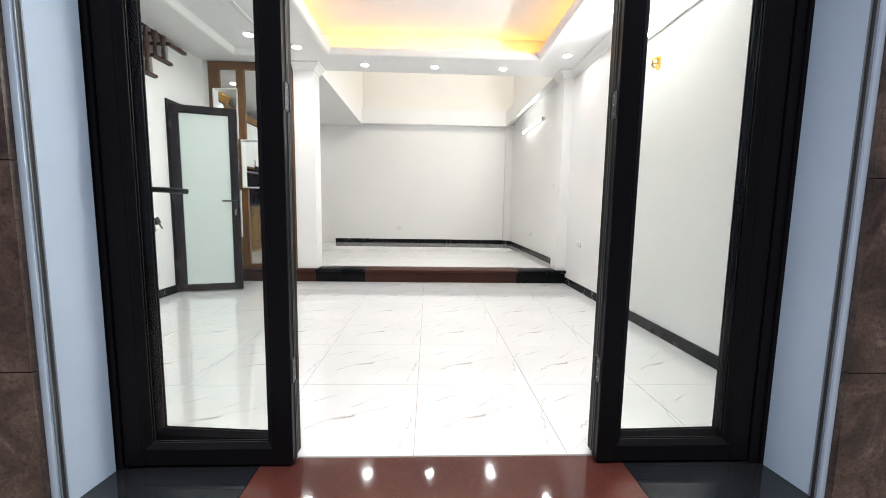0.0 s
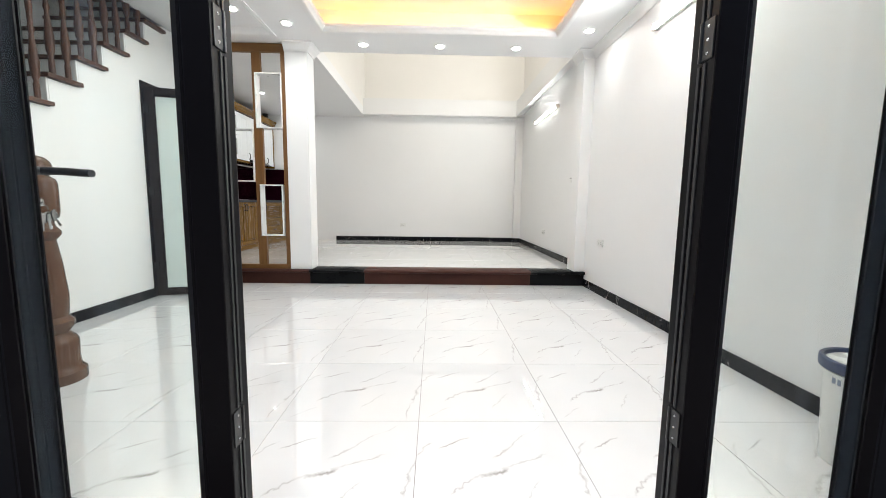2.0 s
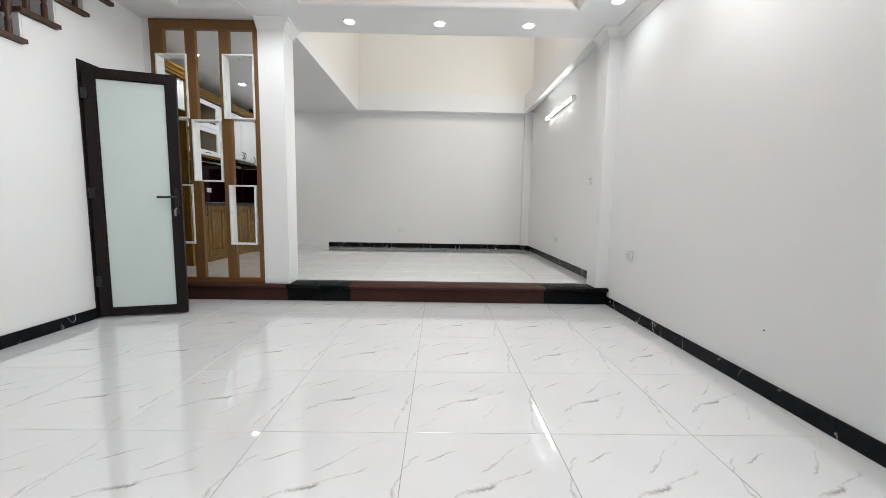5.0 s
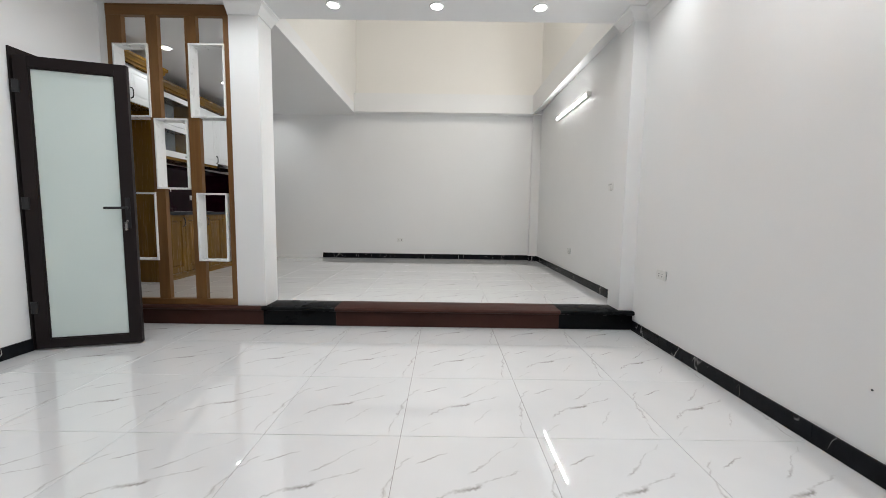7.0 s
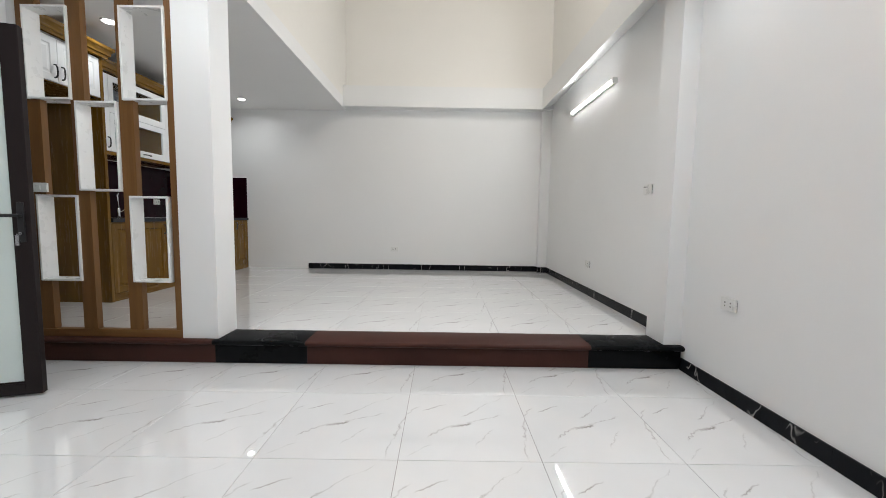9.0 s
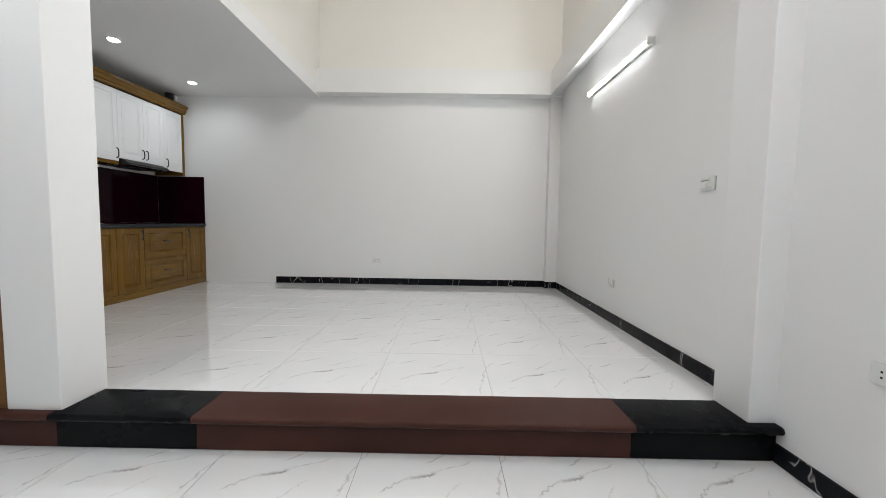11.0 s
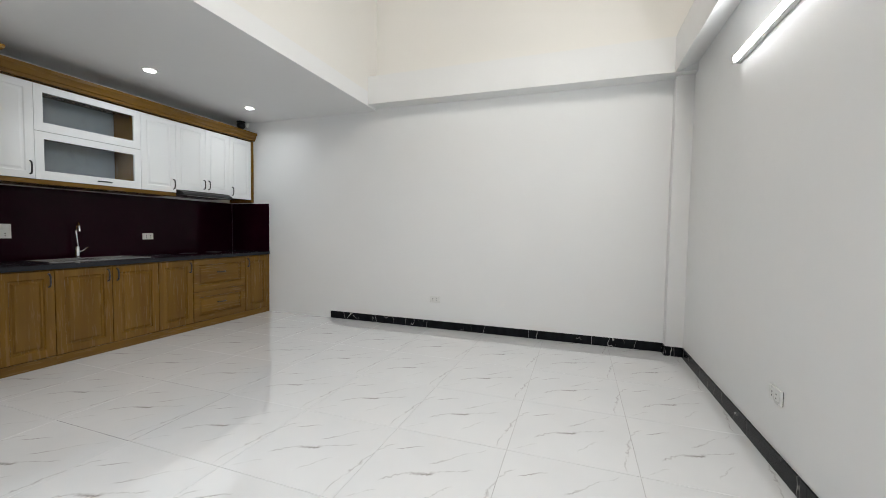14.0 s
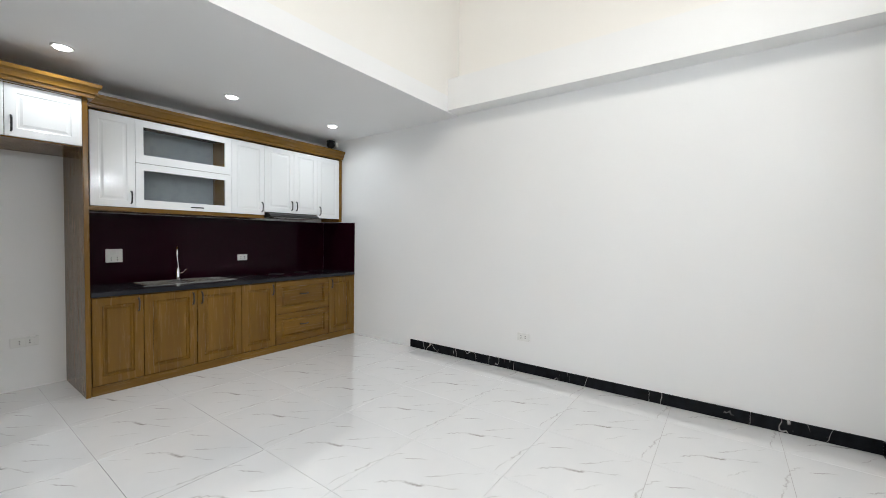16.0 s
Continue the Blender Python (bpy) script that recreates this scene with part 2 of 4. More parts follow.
def wood(name, dark, light, rough, along="Z", scale=1.0, streak=0.08):
    m, nt, ln, b = mat(name, light, rough, 0.0, 0.0, 0.32)
    s = {"Z": (14, 14, 0.9), "Y": (14, 0.9, 14), "X": (0.9, 14, 14)}[along]
    v = coords(nt, ln, tuple(c * scale for c in s))
    info = nt.new("ShaderNodeObjectInfo")
    off = nt.new("ShaderNodeVectorMath")
    off.operation = "ADD"
    ln.new(v, off.inputs[0])
    ln.new(math_node(nt, ln, "MULTIPLY", info.outputs["Random"], 50.0), off.inputs[1])
    n = noise_tex(nt, ln, off.outputs[0], 1.3, 6, 0.6, 0.6)
    f = noise_tex(nt, ln, off.outputs[0], 9, 3, 0.7)
    c = ramp(nt, ln, n.outputs[0], [(0.28, dark), (0.5, tuple((x + y) / 2 for x, y in zip(dark, light))), (0.72, light)])
    g = ramp(nt, ln, f.outputs[0], [(0.3, (1 - streak,) * 3), (0.7, (1 + streak * 0.3,) * 3)])
    ln.new(mixc(nt, ln, 1.0, c, g, "MULTIPLY"), b.inputs["Base Color"])
    ln.new(ramp(nt, ln, f.outputs[0], [(0.3, (rough,) * 3), (0.7, (rough + 0.1,) * 3)]), b.inputs["Roughness"])
    bump(nt, ln, b, f.outputs[0], 0.02, 0.0006)
    return m


M["oak"] = wood("oak_cabinet", (0.118, 0.056, 0.007), (0.195, 0.099, 0.0135), 0.2, "Z", 0.45, 0.05)
M["oak_h"] = wood("oak_cabinet_level", (0.118, 0.056, 0.007), (0.195, 0.099, 0.0135), 0.2, "Y", 0.45, 0.05)
M["screen_wood"] = wood("brown_screen_wood", (0.135, 0.061, 0.019), (0.20, 0.096, 0.032), 0.4)
M["screen_wood_h"] = wood("brown_screen_wood_level", (0.135, 0.061, 0.019), (0.20, 0.096, 0.032), 0.4, "X")
M["stair_wood"] = wood("dark_stair_wood", (0.05, 0.022, 0.014), (0.10, 0.045, 0.028), 0.28)
M["newel_wood"] = wood("newel_wood", (0.085, 0.042, 0.026), (0.13, 0.066, 0.040), 0.2, "Z", 0.5)


def glass(name, tint, rough=0.0):
    m, nt, ln, b = mat(name, tint, rough)
    b.inputs["Transmission Weight"].default_value = 1.0
    b.inputs["IOR"].default_value = 1.3
    return m


M["glass"] = glass("clear_glass", (0.972, 0.995, 0.984))


def frosted():
    m, nt, ln, b = mat("frosted_glass", (0.66, 0.78, 0.74), 0.35)
    v = coords(nt, ln)
    n = noise_tex(nt, ln, v, 1.5, 2)
    ln.new(ramp(nt, ln, n.outputs[0], [(0.3, (0.72, 0.82, 0.79)), (0.7, (0.77, 0.86, 0.83))]), b.inputs["Base Color"])
    b.inputs["Transmission Weight"].default_value = 0.15
    return m


M["frosted"] = frosted()


def stone():
    m, nt, ln, b = mat("brown_stone", (0.1, 0.06, 0.045), 0.3)
    v = coords(nt, ln)
    a = noise_tex(nt, ln, v, 7, 9, 0.72, 0.9)
    sp = noise_tex(nt, ln, v, 80, 5, 0.75)
    big = noise_tex(nt, ln, v, 2.2, 3)
    c = ramp(nt, ln, a.outputs[0], [(0.33, (0.028, 0.015, 0.010)), (0.47, (0.085, 0.050, 0.036)), (0.60, (0.15, 0.094, 0.070)), (0.74, (0.36, 0.27, 0.22))])
    g = ramp(nt, ln, sp.outputs[0], [(0.34, (0.35,) * 3), (0.48, (0.95,) * 3), (0.72, (1.35,) * 3)])
    t = ramp(nt, ln, big.outputs[0], [(0.35, (0.75, 0.72, 0.70)), (0.65, (1.15, 1.1, 1.05))])
    ln.new(mixc(nt, ln, 1.0, mixc(nt, ln, 1.0, c, g, "MULTIPLY"), t, "MULTIPLY"), b.inputs["Base Color"])
    bump(nt, ln, b, sp.outputs[0], 0.08, 0.001)
    return m


M["stone"] = stone()
M["blocker"] = paint("grey_render", (0.42, 0.43, 0.45), 0.8, 0.2, 0.3)
M["ground"] = paint("concrete_ground", (0.22, 0.215, 0.21), 0.85, 0.25, 0.4)


def glow(name, colour, strength):
    m, nt, ln, b = mat(name, (0.8, 0.8, 0.8), 0.4)
    b.inputs["Emission Color"].default_value = (*colour, 1)
    b.inputs["Emission Strength"].default_value = strength
    return m


M["lamp_face"] = glow("lamp_face", (1, 0.99, 0.97), 9)
M["dome_face"] = glow("dome_face", (1, 0.99, 0.97), 2.5)
M["tube"] = glow("tube_face", (0.97, 0.985, 1.0), 13)
M["strip"] = glow("amber_strip", AMBER, 6)


# ---- mesh helpers ----
def box(bm, x0, x1, y0, y1, z0, z1, bev=0.0):
    geo = bmesh.ops.create_cube(bm, size=1)
    bmesh.ops.transform(bm, matrix=Matrix.Translation(((x0 + x1) / 2, (y0 + y1) / 2, (z0 + z1) / 2)) @ Matrix.Diagonal((x1 - x0, y1 - y0, z1 - z0, 1)), verts=geo["verts"])
    if bev:
        edges = list({e for v in geo["verts"] for e in v.link_edges})
        bmesh.ops.bevel(bm, geom=edges, offset=bev, segments=2, profile=0.6, affect="EDGES")
    return geo


def boxed(*spans, bev=0.0):
    bm = bmesh.new()
    for s in spans:
        box(bm, *s, bev=bev)
    return bm


def placed(o):
    if o is None:
        return Matrix()
    return placed(o.parent) @ (o.matrix_parent_inverse @ o.matrix_basis)


def mesh_of(name, bm, material, smooth=False):
    me = bpy.data.meshes.new(name)
    bmesh.ops.recalc_face_normals(bm, faces=bm.faces)
    bm.to_mesh(me)
    bm.free()
    if smooth:
        for p in me.polygons:
            p.use_smooth = True
        me.set_sharp_from_angle(angle=radians(38))
    me.materials.append(material)
    return me


def part(name, bm, material, parent=None, label="", smooth=False):
    ob = new(name, mesh_of(name, bm, material, smooth))
    if parent is not None:
        ob.parent = parent
        ob.matrix_parent_inverse = placed(parent).inverted()
    if label:
        tagged(ob, label)
    return ob


def thing(name, at, label, category, group="", kind=""):
    ob = new(name)
    ob.empty_display_size = 0.1
    ob.location = at
    return tagged(ob, label, category, group, kind)


def structure(name, bm, material, label, category, smooth=False):
    return tagged(part(name, bm, material, None, "", smooth), label, category, "", "structure")


def lathe(bm, profile, at=(0, 0, 0), steps=24, turn=None):
    m = Matrix.Translation(at) @ (turn or Matrix())
    rings = []
    for r, z in profile:
        rings.append([bm.verts.new(m @ Vector((r * math.cos(2 * math.pi * k / steps), r * math.sin(2 * math.pi * k / steps), z))) for k in range(steps)])
    for a, b in zip(rings, rings[1:]):
        for k in range(steps):
            bm.faces.new((a[k], a[(k + 1) % steps], b[(k + 1) % steps], b[k]))
    bm.faces.new(rings[0][::-1])
    bm.faces.new(rings[-1])
    return bm


def sweep(bm, pts, profile, closed=False):
    """A profile of (offset to the left of the way, z) along a line in plan, with mitred corners."""
    n = len(pts)
    rings = []
    for i, p in enumerate(pts):
        p = Vector(p)
        a = Vector(pts[i - 1]) if (closed or i > 0) else None
        c = Vector(pts[(i + 1) % n]) if (closed or i < n - 1) else None
        d1 = (p - a).normalized() if a is not None else None
        d2 = (c - p).normalized() if c is not None else None
        d1 = d1 or d2
        d2 = d2 or d1
        n1, n2 = Vector((-d1.y, d1.x)), Vector((-d2.y, d2.x))
        mit = (n1 + n2) / (1 + n1.dot(n2))
        rings.append([bm.verts.new((p.x + mit.x * o, p.y + mit.y * o, z)) for o, z in profile])
    m = len(profile)
    for i in range(n if closed else n - 1):
        a, b = rings[i], rings[(i + 1) % n]
        for k in range(m):
            bm.faces.new((a[k], b[k], b[(k + 1) % m], a[(k + 1) % m]))
    if not closed:
        bm.faces.new(rings[0])
        bm.faces.new(rings[-1][::-1])
    return bm


def pipe(bm, pts, r, steps=10):
    """A round bar along points in space."""
    rings = []
    for i, p in enumerate(pts):
        p = Vector(p)
        d = (Vector(pts[min(i + 1, len(pts) - 1)]) - Vector(pts[max(i - 1, 0)])).normalized()
        q = d.to_track_quat("Z", "Y").to_matrix()
        rings.append([bm.verts.new(p + q @ Vector((r * math.cos(2 * math.pi * k / steps), r * math.sin(2 * math.pi * k / steps), 0))) for k in range(steps)])
    for a, b in zip(rings, rings[1:]):
        for k in range(steps):
            bm.faces.new((a[k], a[(k + 1) % steps], b[(k + 1) % steps], b[k]))
    bm.faces.new(rings[0][::-1])
    bm.faces.new(rings[-1])
    return bm


# ---- the large structure ----
structure("ground", boxed((-120, 120, -150, 150, -0.4, -0.05)), M["ground"], "plain grey concrete ground outside the house", "ground")
# unseen wall, added so the door panes don't mirror open sky
structure("wall_sky_block", boxed((-30, 30, -3.9, -3.6, -0.1, 4.5)), M["blocker"], "plain grey unseen wall, added outside to keep the sky out of the glass", "wall")
structure("wall_east", boxed((XR, 1.9, 1.15, 8.6, -0.1, 2.9)), M["wall"], "plain white painted wall with tube lights and sockets", "wall")
structure("wall_north", boxed((-3.8, XR, YB, 8.6, -0.1, 2.9)), M["wall"], "plain white painted back wall of the raised room", "wall")
structure("wall_east_upper", boxed((XR, 1.9, 1.15, 8.6, 2.9, 5.7)), M["cream"], "cream painted upper wall at the side of the tall void", "wall")
structure("wall_north_upper", boxed((-3.8, XR, YB, 8.6, 2.9, 5.7)), M["cream"], "cream painted upper back wall of the tall void", "wall")
structure("wall_west", boxed((-3.8, XK, 1.15, YB, -0.1, 5.7)), M["wall"], "plain white painted wall behind the kitchen", "wall")
DX0, DX1, DZ = -1.17, 1.243, 2.32
structure("wall_south", boxed((XK, DX0, 1.22, YF, -0.1, 5.7), (DX1, XR, 1.22, YF, -0.1, 5.7), (DX0, DX1, 1.22, YF, DZ, 5.7)), M["wall"],
          "white painted front wall round the wide glass entrance", "wall")
# stair wall: its top follows the treads, with a doorway to the closet
RUN, RISE = 0.243, 0.195
outline = [(2.30, -0.02), (4.22, -0.02), (4.22, 1.98), (4.84, 1.98), (4.84, -0.02), (4.90, -0.02), (4.90, ZC), (4.559, ZC)]
for k in range(3, -7, -1):
    y1, z = 3.83 + RUN * k, 1.98 + RISE * k - 0.035
    outline += [(y1, z), (y1 - RUN if k > -6 else 2.30, z)]
bm = sweep(bmesh.new(), [(-2.82, 0), (XL, 0)], outline)
structure("wall_stair", bm, M["wall"], "white painted wall under the staircase with a doorway", "wall")
structure("wall_kitchen", boxed((XK, -2.652, 4.90, 5.0, -0.02, ZC)), M["wall"], "white painted wall between closet and kitchen", "wall")
structure("wall_closet", boxed((XK, -2.82, 4.02, 4.12, -0.02, 1.9)), M["wall"], "white painted closet wall under the stairs", "wall")
structure("wall_void_front", boxed((-1.43, XR, 4.93, 5.11, 2.96, 5.7)), M["cream"], "cream white wall above the front ceiling", "wall")
structure("wall_void_side", boxed((-1.6, -1.43, 5.11, YB, 2.76, 5.7)), M["cream"], "cream white wall at the side of the tall void", "wall")
structure("wall_stairwell", boxed((-2.82, XL, YF, 4.90, 2.96, 5.7), (XK, -1.43, 4.93, 5.0, 2.97, 5.7)), M["wall"], "white wall of the stairwell", "wall")
structure("beam_back", boxed((-1.43, XR, 8.22, YB, 2.622, 2.92)), M["wall"], "white plastered beam across the back wall", "beam")
bm = sweep(bmesh.new(), [(XR, 5.11), (XR, 8.22)], [(0, 2.69), (XR - 1.53, 2.618), (XR - 1.53, 2.92), (0, 2.92)])
structure("beam_side", bm, M["wall"], "white plastered beam along the side wall", "beam")
structure("column_left", boxed((-1.665, -1.425, 4.875, 5.11, ZU, ZC), bev=0.004), M["wall"], "square white plastered column beside the step", "column")
structure("column_right", boxed((1.58, XR + 0.02, 4.885, 5.11, ZU, ZC), bev=0.004), M["wall"], "shallow white plastered pilaster on the wall", "column")
structure("column_back", boxed((1.56, XR + 0.02, 8.30, YB + 0.02, ZU, 2.62), bev=0.004), M["wall"], "shallow white plastered pilaster in the corner", "column")
# ceilings
TX0, TX1, TY0, TY1 = -1.165, 1.170, 1.60, 4.552
SX0, SX1, SY0, SY1 = -2.25, -1.70, 1.95, 4.67
bm = bmesh.new()
xs, ys = [XL, SX0, SX1, TX0, TX1, XR], [YF, TY0, SY0, TY1, SY1, 5.11]
for i in range(5):
    for j in range(5):
        cx, cy = (xs[i] + xs[i + 1]) / 2, (ys[j] + ys[j + 1]) / 2
        if TX0 < cx < TX1 and TY0 < cy < TY1 or SX0 < cx < SX1 and SY0 < cy < SY1:
            continue
        box(bm, xs[i], xs[i + 1], ys[j], ys[j + 1], ZC, 2.65)
bmesh.ops.remove_doubles(bm, verts=bm.verts, dist=0.0005)
seen = {}
for f in bm.faces:
    seen.setdefault(tuple(round(c, 3) for c in f.calc_center_median()), []).append(f)
bmesh.ops.delete(bm, geom=[f for g in seen.values() if len(g) > 1 for f in g], context="FACES_ONLY")
G = 0.13
box(bm, XL, XR, YF, 5.11, 2.86, 2.96)
for x0, x1, y0, y1 in ((TX0 - G - 0.04, TX0 - G, TY0 - G, TY1 + G), (TX1 + G, TX1 + G + 0.04, TY0 - G, TY1 + G), (TX0 - G - 0.04, TX1 + G + 0.04, TY1 + G, TY1 + G + 0.04), (TX0 - G - 0.04, TX1 + G + 0.04, TY0 - G - 0.04, TY0 - G)):
    box(bm, x0, x1, y0, y1, 2.65, 2.86)
box(bm, SX0 - 0.05, SX1 + 0.05, SY0 - 0.05, SY1 + 0.05, 2.65, 2.69)
structure("ceiling", bm, M["ceiling"], "white plaster ceiling with a recessed tray and amber cove light", "ceiling")
structure("ceiling_kitchen", boxed((XL, -1.43, 5.112, YB, ZC, 2.76), (XK, XL, 4.90, YB, ZC, 2.76)), M["ceiling"], "flat white plaster ceiling over the kitchen", "ceiling")
structure("ceiling_void", boxed((-3.8, 1.9, 1.15, 8.6, 5.7, 5.85)), M["ceiling"], "white ceiling high above the void", "ceiling")
TRAY = [(0.0, ZC), (-0.042, ZC), (-0.042, ZC - 0.007), (-0.030, ZC - 0.011), (-0.012, ZC - 0.014), (0.0, ZC - 0.010), (0.008, ZC + 0.002), (0.010, ZC + 0.012), (0.020, ZC + 0.024), (0.030, ZC + 0.030), (0.034, ZC + 0.044), (0.034, ZC + 0.060), (0.0, ZC + 0.060)]
bm = sweep(bmesh.new(), [(TX0, TY0), (TX1, TY0), (TX1, TY1), (TX0, TY1)], TRAY, True)
structure("tray_moulding", bm, M["mould"], "stepped white plaster moulding round the ceiling tray", "moulding", True)
bm = sweep(bmesh.new(), [(SX0, SY0), (SX1, SY0), (SX1, SY1), (SX0, SY1)], [(0.0, ZC - 0.01), (-0.03, ZC - 0.01), (-0.03, ZC), (0, ZC + 0.044), (0.06, ZC + 0.044), (0.045, ZC + 0.03), (0.03, ZC + 0.01), (0.015, ZC - 0.002)], True)
structure("small_tray_moulding", bm, M["mould"], "white plaster moulding round the narrow ceiling recess", "moulding", True)
CORN = [(0.0, ZC), (0.0, ZC - 0.085), (0.010, ZC - 0.085), (0.014, ZC - 0.07), (0.03, ZC - 0.055), (0.05, ZC - 0.035), (0.062, ZC - 0.02), (0.075, ZC - 0.014), (0.075, ZC)]
bm = sweep(bmesh.new(), [(XR, YF), (XR, 4.885), (1.58, 4.885), (1.58, 5.11)], CORN)
structure("cornice_right", bm, M["mould"], "white plaster cornice along the wall and pilaster", "moulding", True)
bm = sweep(bmesh.new(), [(-1.425, 5.11), (-1.425, 4.875), (-1.665, 4.875)], CORN)
structure("cornice_left", bm, M["mould"], "white plaster cornice round the column head", "moulding", True)

# threshold and raised edge
sill = structure("threshold", boxed((DX0 - 0.1, DX1 + 0.1, 0.95, YF, -0.06, -0.012)), M["grout"], "polished granite door sill in black and red", "threshold")
for x0, x1, mm in ((DX0, -0.66, "black"), (-0.658, 0.69, "red"), (0.692, DX1, "black")):
    part("sill_stone", boxed((x0, x1, 0.95, YF - 0.002, -0.03, 0.002), bev=0.002), M[mm + "_sill"], sill, "polished %s granite sill stone" % mm)
step = structure("step", boxed((XL, XR, 4.895, 5.10, -0.02, ZU - 0.034)), M["grout"], "raised granite step in red and black stone", "step")
for x0, x1, mm in ((XL + 0.002, -1.452, "red_granite"), (-1.45, -0.832, "black_granite"), (-0.83, 1.073, "red_granite"), (1.075, XR - 0.002, "black_granite")):
    lab = "polished %s" % mm.replace("_", " ")
    part("riser_stone", boxed((x0, x1, 4.875, 4.894, 0.002, ZU - 0.034)), M[mm], step, lab + " riser")
    y1 = 5.095 if x0 > -1.46 else 4.875
    y1 = 4.95 if x0 < -2 else y1
    nose = bmesh.new()
    sweep(nose, [(x0, y1), (x1, y1)], [(0, ZU - 0.033), (-(y1 - 4.845), ZU - 0.033), (-(y1 - 4.836), ZU - 0.026), (-(y1 - 4.833), ZU - 0.016), (-(y1 - 4.836), ZU - 0.006), (-(y1 - 4.845), ZU + 0.001), (0, ZU + 0.001)])
    part("tread_stone", nose, M[mm], step, lab + " tread with a rounded nose", True)

# ---- entrance ----
def door_leaf(name, x0, x1, y0, y1, z1, label, hinge_x, W=0.066):
    """A glazed aluminium leaf: two stiles, two rails, beads and one pane."""
    d = thing(name, (hinge_x, y0, 0.01), label, "door", "folding entrance leaves", "structure")
    RB = 0.055
    for a, b in ((x0, x0 + W), (x1 - W, x1)):
        part("stile", boxed((a, b, y0, y1, 0.012, z1), bev=0.004), M["frame"], d)
    part("bottom_rail", boxed((x0 + W, x1 - W, y0 + 0.002, y1 - 0.002, 0.012, 0.012 + RB), bev=0.003), M["frame"], d)
    part("top_rail", boxed((x0 + W, x1 - W, y0 + 0.002, y1 - 0.002, z1 - RB, z1), bev=0.003), M["frame"], d)
    gx0, gx1, gz0, gz1 = x0 + W, x1 - W, 0.012 + RB, z1 - RB
    ym = (y0 + y1) / 2
    # sloping glazing beads, mitred at the corners
    B = 0.026
    for yf, yb in ((y0 + 0.001, ym - 0.005), (y1 - 0.001, ym + 0.005)):
        corner = [(gx0, gz0, 1, 1), (gx1, gz0, -1, 1), (gx1, gz1, -1, -1), (gx0, gz1, 1, -1)]
        for (xa, za, sa, ta), (xb, zb, sb, tb) in zip(corner, corner[1:] + corner[:1]):
            b = bmesh.new()
            ends = []
            for x, z, sx, sz in ((xa, za, sa, ta), (xb, zb, sb, tb)):
                ends.append([b.verts.new((x + sx * o, y, z + sz * o)) for o, y in ((0, yf), (B * 0.25, yf), (B, yb + (yf - yb) * 0.25), (B, yb), (0, yb))])
            for k in range(5):
                b.faces.new((ends[0][k], ends[1][k], ends[1][(k + 1) % 5], ends[0][(k + 1) % 5]))
            b.faces.new(ends[0])
            b.faces.new(ends[1][::-1])
            part("bead", b, M["frame"], d)
    pane = part("pane", boxed((gx0 + 0.004, gx1 - 0.004, ym - 0.004, ym + 0.004, gz0 + 0.004, gz1 - 0.004)), M["glass"], d, "clear glass pane")
    pane.visible_shadow = False
    return d


DH = 2.24
leaf_a = door_leaf("door_2", -1.125, -0.533, 1.386, 1.432, DH, "black aluminium glazed entrance leaf, hinged to its frame", -1.125)
leaf_b = door_leaf("door_3", -1.152, -0.540, 1.438, 1.484, DH, "black aluminium glazed leaf folded back, with a lever handle", -0.540, 0.068)
leaf_c = door_leaf("door_4", 0.585, 1.165, 1.386, 1.432, DH, "black aluminium glazed entrance leaf, hinged to its frame", 1.165)
leaf_d = door_leaf("door_5", 0.592, 1.187, 1.438, 1.484, DH, "black aluminium glazed leaf folded back on its neighbour", 0.592)
for leaf, x in ((leaf_a, -0.533), (leaf_c, 0.585)):
    s = 1 if x < 0 else -1
    for z in (0.36, 1.31, 2.05):
        h = boxed((min(x, x + s * 0.003), max(x, x + s * 0.003), 1.396, 1.431, z - 0.045, z + 0.045), bev=0.001)
        lathe(h, [(0.006, -0.045), (0.006, 0.045)], (x + s * 0.001, 1.437, z), 10)
        hinge = part("hinge", h, M["hinge"], leaf, "black door hinge")
        for zz in (-0.03, 0, 0.03):
            part("screw", lathe(bmesh.new(), [(0.004, 0), (0.003, 0.0015)], (x + s * 0.003, 1.415, z + zz), 8, Euler((0, s * math.pi / 2, 0)).to_matrix().to_4x4()), M["steel"], hinge)
for leaf, x, y in ((leaf_a, -0.533, 1.420), (leaf_b, -0.540, 1.450), (leaf_c, 0.585, 1.420), (leaf_d, 0.592, 1.450)):
    s = 1 if x < 0 else -1
    for a, b in ((0.02, 0.31), (0.41, 1.26), (1.36, 2.0), (2.1, DH - 0.02)):
        part("gasket", boxed((min(x, x + s * 0.003), max(x, x + s * 0.003), y - 0.004, y + 0.004, a, b)), M["slot"], leaf, "black rubber gasket")
hd = part("lock_plate", boxed((-1.142, -1.110, 1.484, 1.494, 0.845, 1.06), bev=0.004), M["black"], leaf_b, "black lock plate")
b = bmesh.new()
back = Euler((-math.pi / 2, 0, 0)).to_matrix().to_4x4()
lathe(b, [(0.014, 0), (0.012, 0.035)], (-1.126, 1.494, 1.0), 14, back)
pipe(b, [(-1.132, 1.532, 1.0), (-1.11, 1.537, 1.0), (-1.06, 1.54, 0.999), (-1.0, 1.54, 0.995), (-0.98, 1.538, 0.994)], 0.0105, 12)
part("lever", b, M["black"], hd, "black lever handle", True)
part("cylinder", lathe(bmesh.new(), [(0.011, 0), (0.010, 0.012)], (-1.126, 1.492, 0.915), 14, back), M["steel"], hd, "steel lock cylinder", True)
b = pipe(bmesh.new(), [(-1.126, 1.503, 0.915), (-1.126, 1.53, 0.913)], 0.003, 8)
